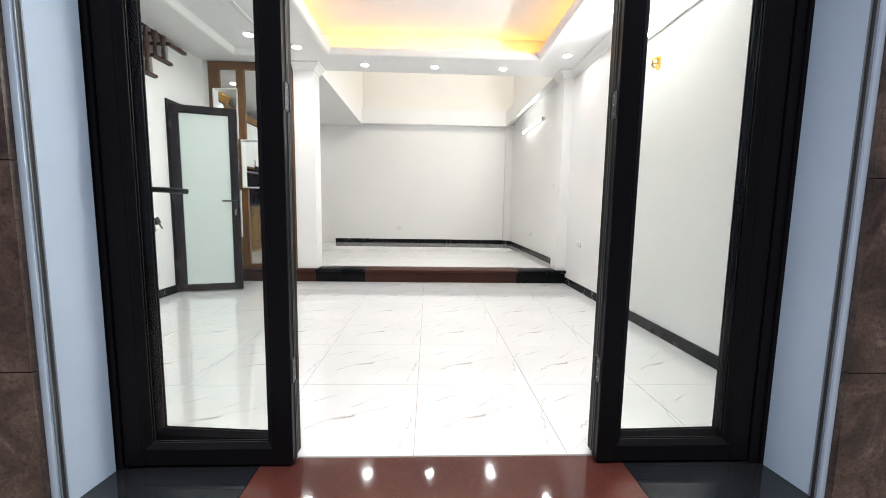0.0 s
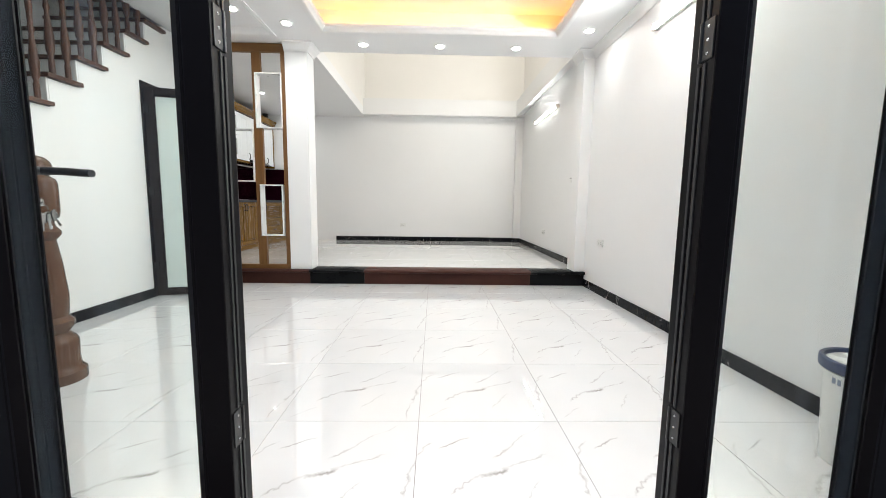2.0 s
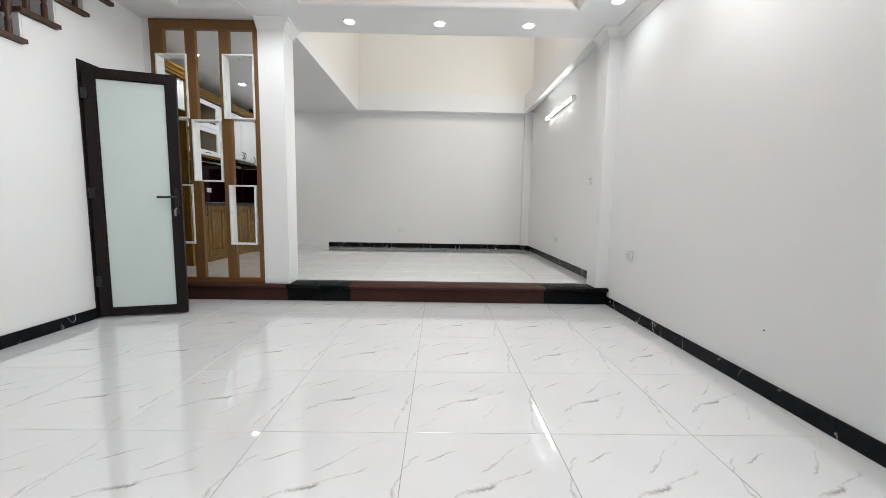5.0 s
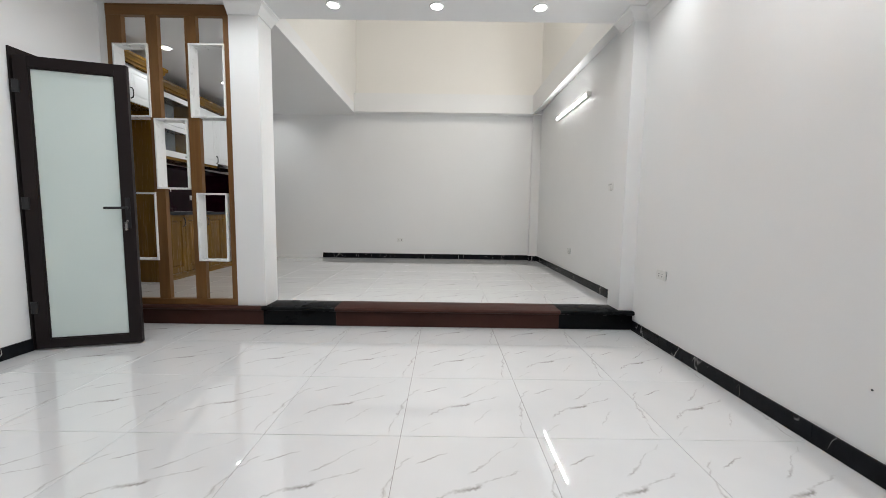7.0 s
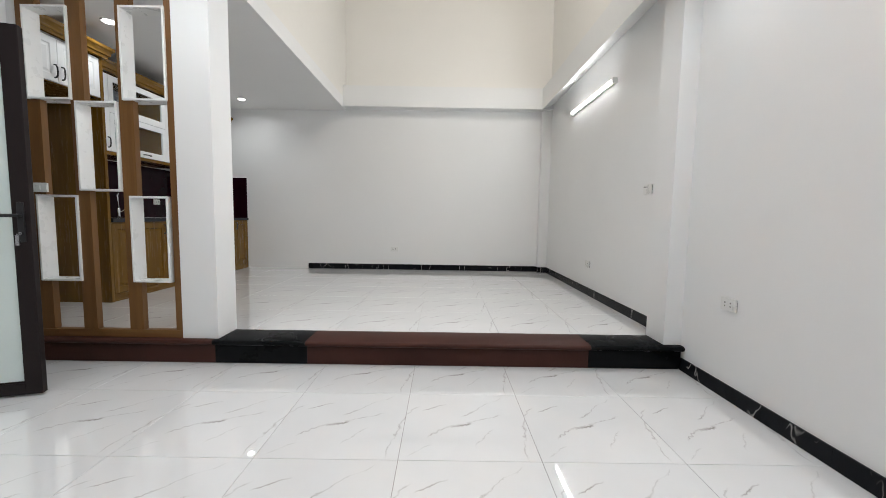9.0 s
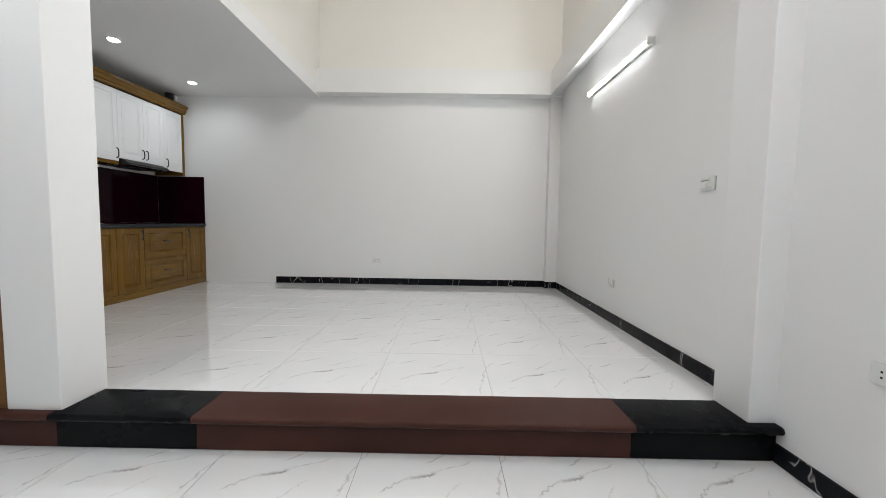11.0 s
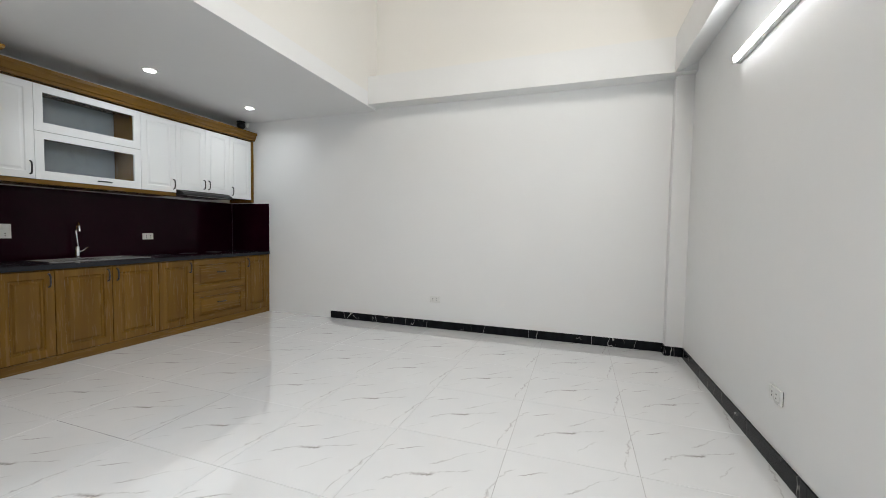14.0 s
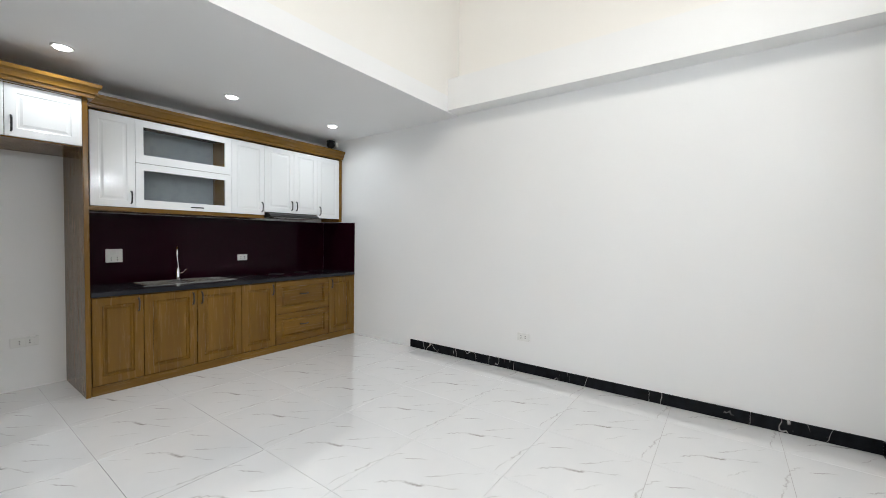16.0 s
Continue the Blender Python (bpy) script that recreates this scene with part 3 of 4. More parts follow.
box(b, -1.138, -1.114, 1.524, 1.528, 0.905, 0.925, 0.001)
part("key", b, M["steel"], hd, "steel key in the lock")
ring = [(-1.122 + 0.013 * math.cos(a), 1.532, 0.895 + 0.013 * math.sin(a)) for a in [2 * math.pi * k / 14 for k in range(15)]]
part("key_ring", pipe(bmesh.new(), ring, 0.0012, 6), M["steel"], hd, "thin steel ring")
for dx, lean, dz in ((0.0, 14, 0.0), (0.012, 32, 0.004), (-0.008, -6, -0.003)):
    b = boxed((-0.011, 0.011, -0.001, 0.001, -0.026, 0.0), bev=0.0008)
    box(b, -0.0035, 0.0035, -0.001, 0.001, -0.048, -0.024)
    bmesh.ops.transform(b, matrix=Matrix.Translation((-1.12 + dx, 1.535 + dx * 0.2, 0.888 + dz)) @ pose(0, 0, 0, 0, -lean, 0), verts=b.verts)
    part("hanging_key", b, M["steel"], hd, "steel key hanging on the ring")
leaf_b.rotation_euler.z, leaf_d.rotation_euler.z = radians(-5), radians(2)
fr = thing("door_frame", (0, 1.4, 0), "dark aluminium frame of the folding entrance", "door frame", "", "structure")
for x0, x1 in ((DX0, -1.150), (-1.149, -1.130), (1.170, 1.206), (1.207, DX1)):
    outer = x0 in (DX0, 1.207)
    part("jamb", boxed((x0, x1, 1.375 if outer else 1.382, YF if outer else 1.436, 0.003, DH + 0.06), bev=0.003), M["frame"], fr)
part("head", boxed((-1.150, 1.207, 1.375, YF, DH + 0.005, DZ), bev=0.003), M["frame"], fr)

# masonry reveal, shutter guide and stone-clad piers outside
for side, x in ((-1, DX0), (1, DX1)):
    nm = "reveal_left" if side < 0 else "reveal_right"
    x0, x1 = sorted((x, x + side * 0.06))
    xs0, xs1 = sorted((x + side * 0.062, x + side * 0.4))
    structure(nm, boxed((x0, x1, 1.187, 1.2195, -0.02, DZ + 0.4)), M["reveal"], "blue grey rendered edge of the entrance", "wall")
    inner = x - side * 0.022
    b = bmesh.new()
    low, high = [[b.verts.new((*q, z)) for q in ((x, 1.2175), (x - side * 0.003, 1.2175), (inner, 1.374), (x, 1.374))] for z in (0.003, DZ)]
    for k in range(4):
        b.faces.new((low[k], low[(k + 1) % 4], high[(k + 1) % 4], high[k]))
    b.faces.new(low)
    b.faces.new(high[::-1])
    structure(nm.replace("reveal", "render"), b, M["reveal"], "blue grey rendered door reveal", "wall")
    g0, g1 = sorted((x, x - side * 0.005))
    gd = thing("shutter_guide", (x, 1.17, 0), "slim grey steel shutter guide in the reveal", "shutter guide", "shutter guides")
    part("channel", boxed((g0, g1, 1.1950, 1.1985, 0.003, DZ), (g0, g1, 1.2120, 1.2165, 0.003, DZ)), M["guide"], gd)
    part("groove", boxed((min(x, x - side * 0.002), max(x, x - side * 0.002), 1.1990, 1.2115, 0.003, DZ)), M["slot"], gd, "dark groove")
    pier = structure("pier_left" if side < 0 else "pier_right", boxed((*sorted((x + side * 0.062, x + side * 1.9)), 1.199, 1.2195, -0.04, 5.7)), M["light_grout"], "stone-clad pier beside the entrance", "wall")
    for c in range(3):
        for r in range(5):
            a, bb = x + side * (0.018 + c * 0.602), x + side * (0.018 + c * 0.602 + 0.6)
            z0 = -0.14 + r * 0.6 + (0.0 if side < 0 else -0.005)
            part("stone_slab", boxed((*sorted((a, bb)), 1.165, 1.186 if c == 0 else 1.198, max(z0, -0.04) + 0.002, z0 + 0.598)), M["stone"], pier)
structure("lintel", boxed((DX0, DX1, 1.187, 1.2195, DZ, 3.2)), M["reveal"], "blue grey rendered lintel over the entrance", "wall")


# ---- lamps and wall fittings ----
def downlight(x, y, z):
    d = thing("downlight", (x, y, z), "round white recessed downlight, lit", "ceiling light", "ceiling downlights")
    part("trim_ring", lathe(bmesh.new(), [(0.040, -0.004), (0.056, -0.008), (0.060, -0.003), (0.060, 0.001), (0.040, 0.001)], (x, y, z), 28), M["plastic"], d, smooth=True)
    part("lens", lathe(bmesh.new(), [(0.042, -0.0095), (0.040, -0.0125), (0.02, -0.014)], (x, y, z), 28), M["lamp_face"], d, "glowing white lens", True)
    return d


first = downlight(*DOWNLIGHTS[0], ZC)
for x, y in DOWNLIGHTS[1:]:
    copy_thing(first, pose(x, y, ZC))
# recess fittings; those at y 3.3 and 2.36 are invented for the added lamps
for y in (4.24, 3.3, 2.36):
    copy_thing(first, pose(-1.885, y, 2.65))


def tube_light(y):
    t = thing("tube_light", (XR, y, 2.322), "white batten tube light on the wall, lit", "tube light", "wall tube lights")
    part("batten", boxed((1.668, XR, y - 0.585, y + 0.585, 2.305, 2.345), bev=0.003), M["plastic"], t)
    b = bmesh.new()
    pipe(b, [(1.664, y - 0.572, 2.324), (1.664, y + 0.572, 2.324)], 0.018, 16)
    part("tube", b, M["tube"], t, "glowing white tube", True)
    for s in (-1, 1):
        part("end_cap", boxed((1.645, 1.699, y + s * 0.585 - 0.012, y + s * 0.585 + 0.012, 2.298, 2.350), bev=0.004), M["plastic"], t)
    return t


tl = tube_light(3.08)
copy_thing(tl, pose(XR, 6.67, 2.312))
for nm, sp in (("back", (TX0, TX1, TY1 + 0.05, TY1 + 0.062, 2.652, 2.660)), ("side", (TX1 + 0.05, TX1 + 0.062, TY0, TY1, 2.652, 2.660)), ("side", (TX0 - 0.062, TX0 - 0.05, TY0, TY1, 2.652, 2.660))):
    tagged(part("light_strip", boxed(sp), M["strip"]), "amber light strip hidden on the tray ledge", "light strip", "cove light strips")
cl = thing("ceiling_lamp", (0.03, 3.05, 2.86), "round white ceiling lamp in the tray, lit", "ceiling light")
part("base_ring", lathe(bmesh.new(), [(0.30, -0.05), (0.33, -0.045), (0.33, 0.0), (0.30, 0.0)], (0.03, 3.05, 2.86), 40), M["plastic"], cl, smooth=True)
part("diffuser", lathe(bmesh.new(), [(0.298, -0.045), (0.27, -0.062), (0.18, -0.068), (0.02, -0.07)], (0.03, 3.05, 2.86), 40), M["dome_face"], cl, "glowing white diffuser", True)


def socket(name, at, turn, w, h, label, holes=2, rockers=0, group="wall sockets"):
    """A wall plate that faces -y before it is turned about z."""
    m = Matrix.Translation(at) @ pose(0, 0, 0, 0, 0, turn)
    s = thing(name, at, label, "socket" if holes else "switch", group)

    def put(nm, bm, mm, parent, lab=""):
        bmesh.ops.transform(bm, matrix=m, verts=bm.verts)
        return part(nm, bm, mm, parent, lab)
    # dark sheet that paints a thin shadow line round the plate
    put("gap_shade", boxed((-w / 2 + 0.003, w / 2 - 0.003, -0.003, 0, -h / 2 + 0.003, h / 2 - 0.003)), M["slot"], s, "dark sheet that paints the shade behind the plate")
    plate = put("plate", boxed((-w / 2, w / 2, -0.013, -0.0025, -h / 2, h / 2), bev=0.003), M["plastic"], s)
    n = max(holes, 1)
    zoff = -h * 0.24 if rockers and holes else 0
    for k in range(holes):
        cx = (k - (n - 1) / 2) * w * 0.36
        put("outlet", boxed((cx - w * 0.155, cx + w * 0.155, -0.0145, -0.0127, zoff - 0.021, zoff + 0.021), bev=0.001), M["plastic"], plate)
        for dz in (-0.0095, 0.0095):
            put("pin_hole", lathe(bmesh.new(), [(0.0001, 0.0152), (0.0042, 0.0152), (0.0042, 0.0140)][::-1], (cx, 0, zoff + dz), 12, Euler((math.pi / 2, 0, 0)).to_matrix().to_4x4()), M["slot"], plate)
    for k in range(rockers):
        cx = (k - (rockers - 1) / 2) * w * 0.34
        zz = h * 0.24 if holes else 0
        put("rocker", boxed((cx - w * 0.13, cx + w * 0.13, -0.0165, -0.012, zz - 0.016, zz + 0.016), bev=0.002), M["plastic"], plate)
    return s


socket("wall_socket", (XR, 4.471, 0.54), -90, 0.115, 0.072, "white double wall socket above the skirting")
socket("wall_socket", (XR, 6.607, 0.507), -90, 0.115, 0.072, "white double wall socket above the skirting")
socket("wall_socket", (-0.677, YB, 0.489), 0, 0.115, 0.072, "white double wall socket above the skirting")
socket("wall_socket", (XK, 5.631, 0.535), 90, 0.155, 0.075, "wide white double wall socket in the fridge niche")
plate_at = (XR, 5.415, 1.250)
sw = socket("light_switch", plate_at, -90, 0.118, 0.076, "white wall switch plate with a module of small rockers", 0, 0, "light switches")
turn_sw = Matrix.Translation(plate_at) @ pose(0, 0, 0, 0, 0, -90)


def on_switch(nm, span, mm, lab, bev=0.0):
    b = boxed(span, bev=bev)
    bmesh.ops.transform(b, matrix=turn_sw, verts=b.verts)
    part(nm, b, M[mm], sw, lab)


on_switch("module", (-0.048, 0.030, -0.016, -0.0125, -0.026, 0.026), "plastic", "raised white module", 0.0015)
on_switch("rocker", (-0.044, 0.005, -0.019, -0.0158, -0.022, 0.010), "plastic", "", 0.001)
on_switch("rocker", (0.007, 0.026, -0.019, -0.0158, -0.022, 0.010), "plastic", "", 0.001)
for k in range(4):
    on_switch("mark", (-0.045 + 0.0175 * k, -0.033 + 0.0175 * k, -0.0172, -0.0158, 0.014, 0.020), "label_mark", "dark printed mark")
on_switch("rim_line", (-0.048, 0.030, -0.0164, -0.0158, 0.0235, 0.0248), "label_mark", "dark seam")


def wall_hook(y, z):
    k = thing("wall_bracket", (XR, y, z), "small polished brass bracket on the white wall", "wall bracket")
    part("plate", boxed((XR - 0.008, XR, y - 0.022, y + 0.022, z - 0.05, z + 0.05), bev=0.003), M["brass"], k)
    b = bmesh.new()
    pipe(b, [(XR - 0.006, y, z + 0.03), (XR - 0.035, y, z + 0.032), (XR - 0.055, y, z + 0.015), (XR - 0.055, y, z - 0.02), (XR - 0.035, y, z - 0.04), (XR - 0.02, y, z - 0.028)], 0.0075, 10)
    part("hook", b, M["brass"], k, smooth=True)
    b = bmesh.new()
    pipe(b, [(XR - 0.006, y - 0.012, z), (XR - 0.03, y - 0.03, z + 0.004), (XR - 0.034, y - 0.034, z + 0.026)], 0.006, 10)
    pipe(b, [(XR - 0.006, y + 0.012, z), (XR - 0.03, y + 0.03, z + 0.004), (XR - 0.034, y + 0.034, z + 0.026)], 0.006, 10)
    part("side_arm", b, M["brass"], k, smooth=True)


wall_hook(3.10, 2.075)
tagged(part("wall_plug", lathe(bmesh.new(), [(0.0042, 0), (0.0035, 0.003)], (XR, 3.04, 0.335), 10, Euler((0, -math.pi / 2, 0)).to_matrix().to_4x4()), M["slot"]), "tiny dark plug hole in the white wall", "wall plug")

# ---- closet door under the stairs, standing open ----
HX, HY = XL + 0.03, 4.215
FX, FY = -2.107, 4.392
ang = math.degrees(math.atan2(FY - HY, FX - HX))
LW = math.hypot(FX - HX, FY - HY)
dm = Matrix.Translation((HX, HY, 0)) @ pose(0, 0, 0, 0, 0, ang)
door = thing("door_1", (HX, HY, 0), "open closet door of brown aluminium and frosted glass", "door", "", "structure")


def turned(bm):
    bmesh.ops.transform(bm, matrix=dm, verts=bm.verts)
    return bm


DT, DW = 1.945, 0.072
for a, b in ((0, DW), (LW - DW, LW)):
    part("stile", turned(boxed((a, b, -0.02, 0.02, 0.012, DT), bev=0.003)), M["frame_brown"], door)
part("bottom_rail", turned(boxed((DW, LW - DW, -0.019, 0.019, 0.012, 0.075), bev=0.003)), M["frame_brown"], door)
part("top_rail", turned(boxed((DW, LW - DW, -0.019, 0.019, DT - DW, DT), bev=0.003)), M["frame_brown"], door)
part("pane", turned(boxed((DW, LW - DW, -0.004, 0.004, 0.075, DT - DW))), M["frosted"], door, "pale green frosted glass")
for a, b, c, e in ((DW, DW + 0.008, 0.075, DT - DW), (LW - DW - 0.008, LW - DW, 0.075, DT - DW), (DW + 0.008, LW - DW - 0.008, 0.075, 0.083), (DW + 0.008, LW - DW - 0.008, DT - DW - 0.008, DT - DW)):
    part("bead", turned(boxed((a, b, -0.012, 0.012, c, e))), M["frame_brown"], door)
for s in (-1, 1):
    pl = part("lock_plate", turned(boxed((LW - 0.052, LW - 0.022, *sorted((s * 0.02, s * 0.028)), 0.84, 1.05), bev=0.003)), M["black"], door)
    b = bmesh.new()
    pipe(b, [(LW - 0.037, s * 0.026, 0.98), (LW - 0.037, s * 0.055, 0.98), (LW - 0.05, s * 0.06, 0.98), (LW - 0.16, s * 0.06, 0.978)], 0.009, 10)
    part("lever", turned(b), M["black"], pl, "black lever handle", True)
    part("cylinder", turned(lathe(bmesh.new(), [(0.010, 0), (0.009, 0.012)], (LW - 0.037, s * 0.026, 0.885), 12, Euler((-s * math.pi / 2, 0, 0)).to_matrix().to_4x4())), M["steel"], pl, "steel lock cylinder", True)
b = boxed((LW - 0.045, LW - 0.03, -0.062, -0.05, 0.825, 0.88), bev=0.002)
pipe(b, [(LW - 0.037, -0.038, 0.885), (LW - 0.037, -0.06, 0.883)], 0.003, 8)
part("key", turned(b), M["steel"], door, "steel key hanging in the lock")
for z in (0.3, 1.0, 1.75):
    b = boxed((-0.004, 0.03, -0.030, -0.019, z - 0.04, z + 0.04), bev=0.002)
    lathe(b, [(0.008, -0.04), (0.008, 0.04)], (-0.004, -0.02, z), 10)
    part("hinge", turned(b), M["hinge"], door)
cf = thing("closet_door_frame", (XL, 4.53, 0), "brown aluminium door frame in the stair wall", "door frame", "", "structure")
part("jamb", boxed((-2.825, XL + 0.012, 4.20, 4.245, 0.002, 2.0), bev=0.003), M["frame_brown"], cf)
part("jamb", boxed((-2.825, XL + 0.012, 4.815, 4.86, 0.002, 2.0), bev=0.003), M["frame_brown"], cf)
part("head", boxed((-2.825, XL + 0.012, 4.245, 4.815, 1.955, 2.0), bev=0.003), M["frame_brown"], cf)

# ---- staircase ----
st = thing("staircase", (-3.1, 2.3, 0), "staircase with dark wooden treads, white risers and turned balusters", "staircase", "", "structure")
BAL = [(0.018, 0), (0.018, 0.10), (0.012, 0.115), (0.024, 0.16), (0.028, 0.24), (0.014, 0.40), (0.012, 0.42), (0.020, 0.45), (0.014, 0.48), (0.018, 0.60), (0.018, 0.72)]
bal_mesh = mesh_of("baluster", lathe(bmesh.new(), BAL, (0, 0, 0), 10), M["stair_wood"], True)


def baluster(x, y, z):
    o = new("baluster", bal_mesh)
    o.parent = st
    o.matrix_parent_inverse = placed(st).inverted()
    o.location = (x, y, z)


top = 8
for k in range(-6, top):
    edge = -2.685 if k < 4 else -2.83
    y1, z = 3.83 + RUN * k, 1.98 + RISE * k
    y0 = y1 - RUN if k > -6 else 1.46
    part("tread", boxed((XK + 0.001, edge, y0 - 0.03, y1, z - 0.03, z), bev=0.005), M["stair_wood"], st)
    part("riser", boxed((XK + 0.001, min(edge - 0.037, -2.722), y1 - 0.014, y1, z, z + RISE - 0.03)), M["wall"], st)
    if -6 < k < 3:
        baluster(-2.73, y0 + 0.05, z)
        baluster(-2.73, y0 + 0.17, z)
part("soffit", sweep(bmesh.new(), [(XK + 0.001, 0), (-2.825, 0)], [(2.4, 0.60), (4.9, 0.60 + 2.5 * RISE / RUN), (4.9, 0.52 + 2.5 * RISE / RUN), (2.4, 0.52)]), M["wall"], st, "white plastered soffit")
for k in range(4):
    x1, z = -1.98 - 0.19 * k, RISE * (k + 1)
    if k < 3:
        part("tread", boxed((x1 - 0.19, x1 + 0.03, 1.46, 2.33, z - 0.03, z), bev=0.005), M["stair_wood"], st)
    part("riser", boxed((x1 - (0.19 if k < 3 else 0.15), x1, 1.46, 2.30, z - RISE, z - 0.03)), M["wall"], st)
    if k < 3:
        baluster(x1 - 0.09, 2.28, z)
b = bmesh.new()
slope = RISE / RUN
pipe(b, [(-1.93, 2.28, 1.0), (-2.5, 2.28, 1.45), (-2.70, 2.28, 1.52), (-2.73, 2.40, 1.60), (-2.77, 4.0, 1.60 + 1.6 * slope)], 0.032, 12)
part("handrail", b, M["stair_wood"], st, "dark wooden handrail", True)
NEW = [(0.150, 0.0), (0.150, 0.05), (0.128, 0.07), (0.122, 0.12), (0.125, 0.20), (0.112, 0.225), (0.085, 0.25), (0.112, 0.285), (0.114, 0.31), (0.088, 0.335), (0.094, 0.37), (0.098, 0.45), (0.082, 0.62), (0.070, 0.70), (0.066, 0.72), (0.090, 0.745), (0.092, 0.765), (0.070, 0.79),
       (0.064, 0.81), (0.090, 0.835), (0.096, 0.87), (0.096, 1.0), (0.088, 1.02), (0.062, 1.035), (0.078, 1.055), (0.082, 1.075), (0.074, 1.10), (0.050, 1.122), (0.02, 1.13)]
nw = tagged(part("newel_post", lathe(bmesh.new(), [(r * 0.86, z) for r, z in NEW], (-1.975, 2.43, 0.0), 28), M["newel_wood"], None, "", True), "stout turned brown wooden newel post on the tiled floor", "newel post")

# ---- paint bucket by the entrance ----
BX, BY = 1.525, 1.765
bk = thing("paint_bucket", (BX, BY, 0), "white plastic paint bucket with a dark blue lid rim", "bucket")
part("body", lathe(bmesh.new(), [(0.118, 0.001), (0.122, 0.004), (0.136, 0.33), (0.142, 0.332), (0.142, 0.345), (0.136, 0.347), (0.136, 0.36)], (BX, BY, 0), 36), M["plastic"], bk, smooth=True)
M["lid_blue"] = paint("dark_blue_plastic", (0.03, 0.05, 0.12), 0.35, 0.05)
part("rim", lathe(bmesh.new(), [(0.140, 0.352), (0.150, 0.352), (0.152, 0.358), (0.152, 0.388), (0.147, 0.393), (0.137, 0.391), (0.133, 0.376), (0.128, 0.376), (0.128, 0.352)], (BX, BY, 0), 36), M["lid_blue"], bk, "dark blue rim", True)
part("lid", lathe(bmesh.new(), [(0.132, 0.364), (0.132, 0.3775), (0.10, 0.379), (0.02, 0.378)], (BX, BY, 0), 36), M["plastic"], bk, "white sunken lid", True)
M["label_red"] = paint("red_print", (0.45, 0.02, 0.03), 0.4, 0.05)
M["label_grey"] = paint("grey_blue_print", (0.22, 0.26, 0.34), 0.35, 0.1)
M["label_dark"] = paint("dark_print", (0.04, 0.04, 0.07), 0.4, 0.05)


def bucket_mark(nm, a0, a1, z0, z1, mm):
    b = bmesh.new()
    n = 6
    grid = []
    for i in range(n + 1):
        a = radians(a0 + (a1 - a0) * i / n)
        col = []
        for z in (z0, z1):
            r = 0.1226 + 0.014 * z / 0.33
            col.append(b.verts.new((BX + r * math.cos(a), BY + r * math.sin(a), z)))
            col.append(b.verts.new((BX + (r - 0.004) * math.cos(a), BY + (r - 0.004) * math.sin(a), z)))
        grid.append(col)
    for p, q in zip(grid, grid[1:]):
        b.faces.new((p[0], q[0], q[2], p[2]))
        b.faces.new((p[0], p[1], q[1], q[0]))
        b.faces.new((p[2], q[2], q[3], p[3]))
    part(nm, b, M[mm], bk, "printed mark")


for a in range(170, 262, 9):
    bucket_mark("label", a, a + (5 if a % 2 else 6.5), 0.307, 0.328, "label_grey" if a % 4 else "label_dark")
bucket_mark("label", 188, 206, 0.245, 0.295, "label_red")
bucket_mark("label", 212, 236, 0.272, 0.292, "label_dark")
bucket_mark("label", 212, 230, 0.245, 0.265, "label_dark")

# ---- wooden screen with white boxes ----
sc = thing("room_divider", (-2.16, 4.95, ZU), "tall brown wooden screen of upright boards with white display boxes", "screen")
SY, SYB = 4.885, 4.928
SB = ZU + 0.002
BOXES = [(-2.60, -2.318, 1.72, 2.295), (-2.298, -2.030, 1.142, 1.712), (-1.992, -1.706, 1.72, 2.300), (-1.978, -1.728, 0.542, 1.112), (-2.585, -2.318, 0.545, 1.112)]
for x0, x1 in ((-2.648, -2.528), (-2.332, -2.242), (-2.022, -1.932), (-1.712, -1.668)):
    b = bmesh.new()
    levels = sorted({SB + 0.05, 2.515} | {z for q in BOXES if q[0] < x1 and q[1] > x0 for z in q[2:]})
    near, far = [], []
    for z0, z1 in zip(levels, levels[1:]):
        a0, a1 = x0, x1
        for q in BOXES:
            if q[2] < (z0 + z1) / 2 < q[3] and q[0] < x1 and q[1] > x0:
                a0, a1 = (max(a0, q[1] + 0.0005), a1) if q[0] < x0 else (a0, min(a1, q[0] - 0.0005))
        near += [(a0, z0), (a0, z1)]
        far += [(a1, z0), (a1, z1)]
    ring = [p for k, p in enumerate(far + near[::-1]) if k == 0 or p != (far + near[::-1])[k - 1]]
    front = b.faces.new([b.verts.new((x, SY, z)) for x, z in ring])
    grown = bmesh.ops.extrude_face_region(b, geom=[front])
    bmesh.ops.translate(b, verts=[v for v in grown["geom"] if isinstance(v, bmesh.types.BMVert)], vec=(0, SYB - SY, 0))
    part("upright", b, M["screen_wood"], sc)
part("top_rail", boxed((-2.648, -1.668, SY - 0.004, SYB, 2.515, 2.600), bev=0.002), M["screen_wood_h"], sc)
part("bottom_rail", boxed((-2.648, -1.668, SY - 0.004, SYB, SB, SB + 0.05), bev=0.002), M["screen_wood_h"], sc)


def display_box(x0, x1, z0, z1):
    t, y0, y1 = 0.012, SY - 0.014, SY + 0.094
    b = bmesh.new()
    box(b, x0, x0 + t, y0, y1, z0, z1, 0.001)
    box(b, x1 - t, x1, y0, y1, z0, z1, 0.001)
    box(b, x0 + t, x1 - t, y0, y1, z0, z0 + t, 0.001)
    box(b, x0 + t, x1 - t, y0, y1, z1 - t, z1, 0.001)
    part("display_box", b, M["white_box"], sc, "open white display box")


for x0, x1, z0, z1 in BOXES:
    display_box(x0, x1, z0, z1)
socket("light_switch", (-2.566, SY, 1.158), 0, 0.12, 0.06, "white wall switch plate on the wooden screen", 0, 3, "light switches")


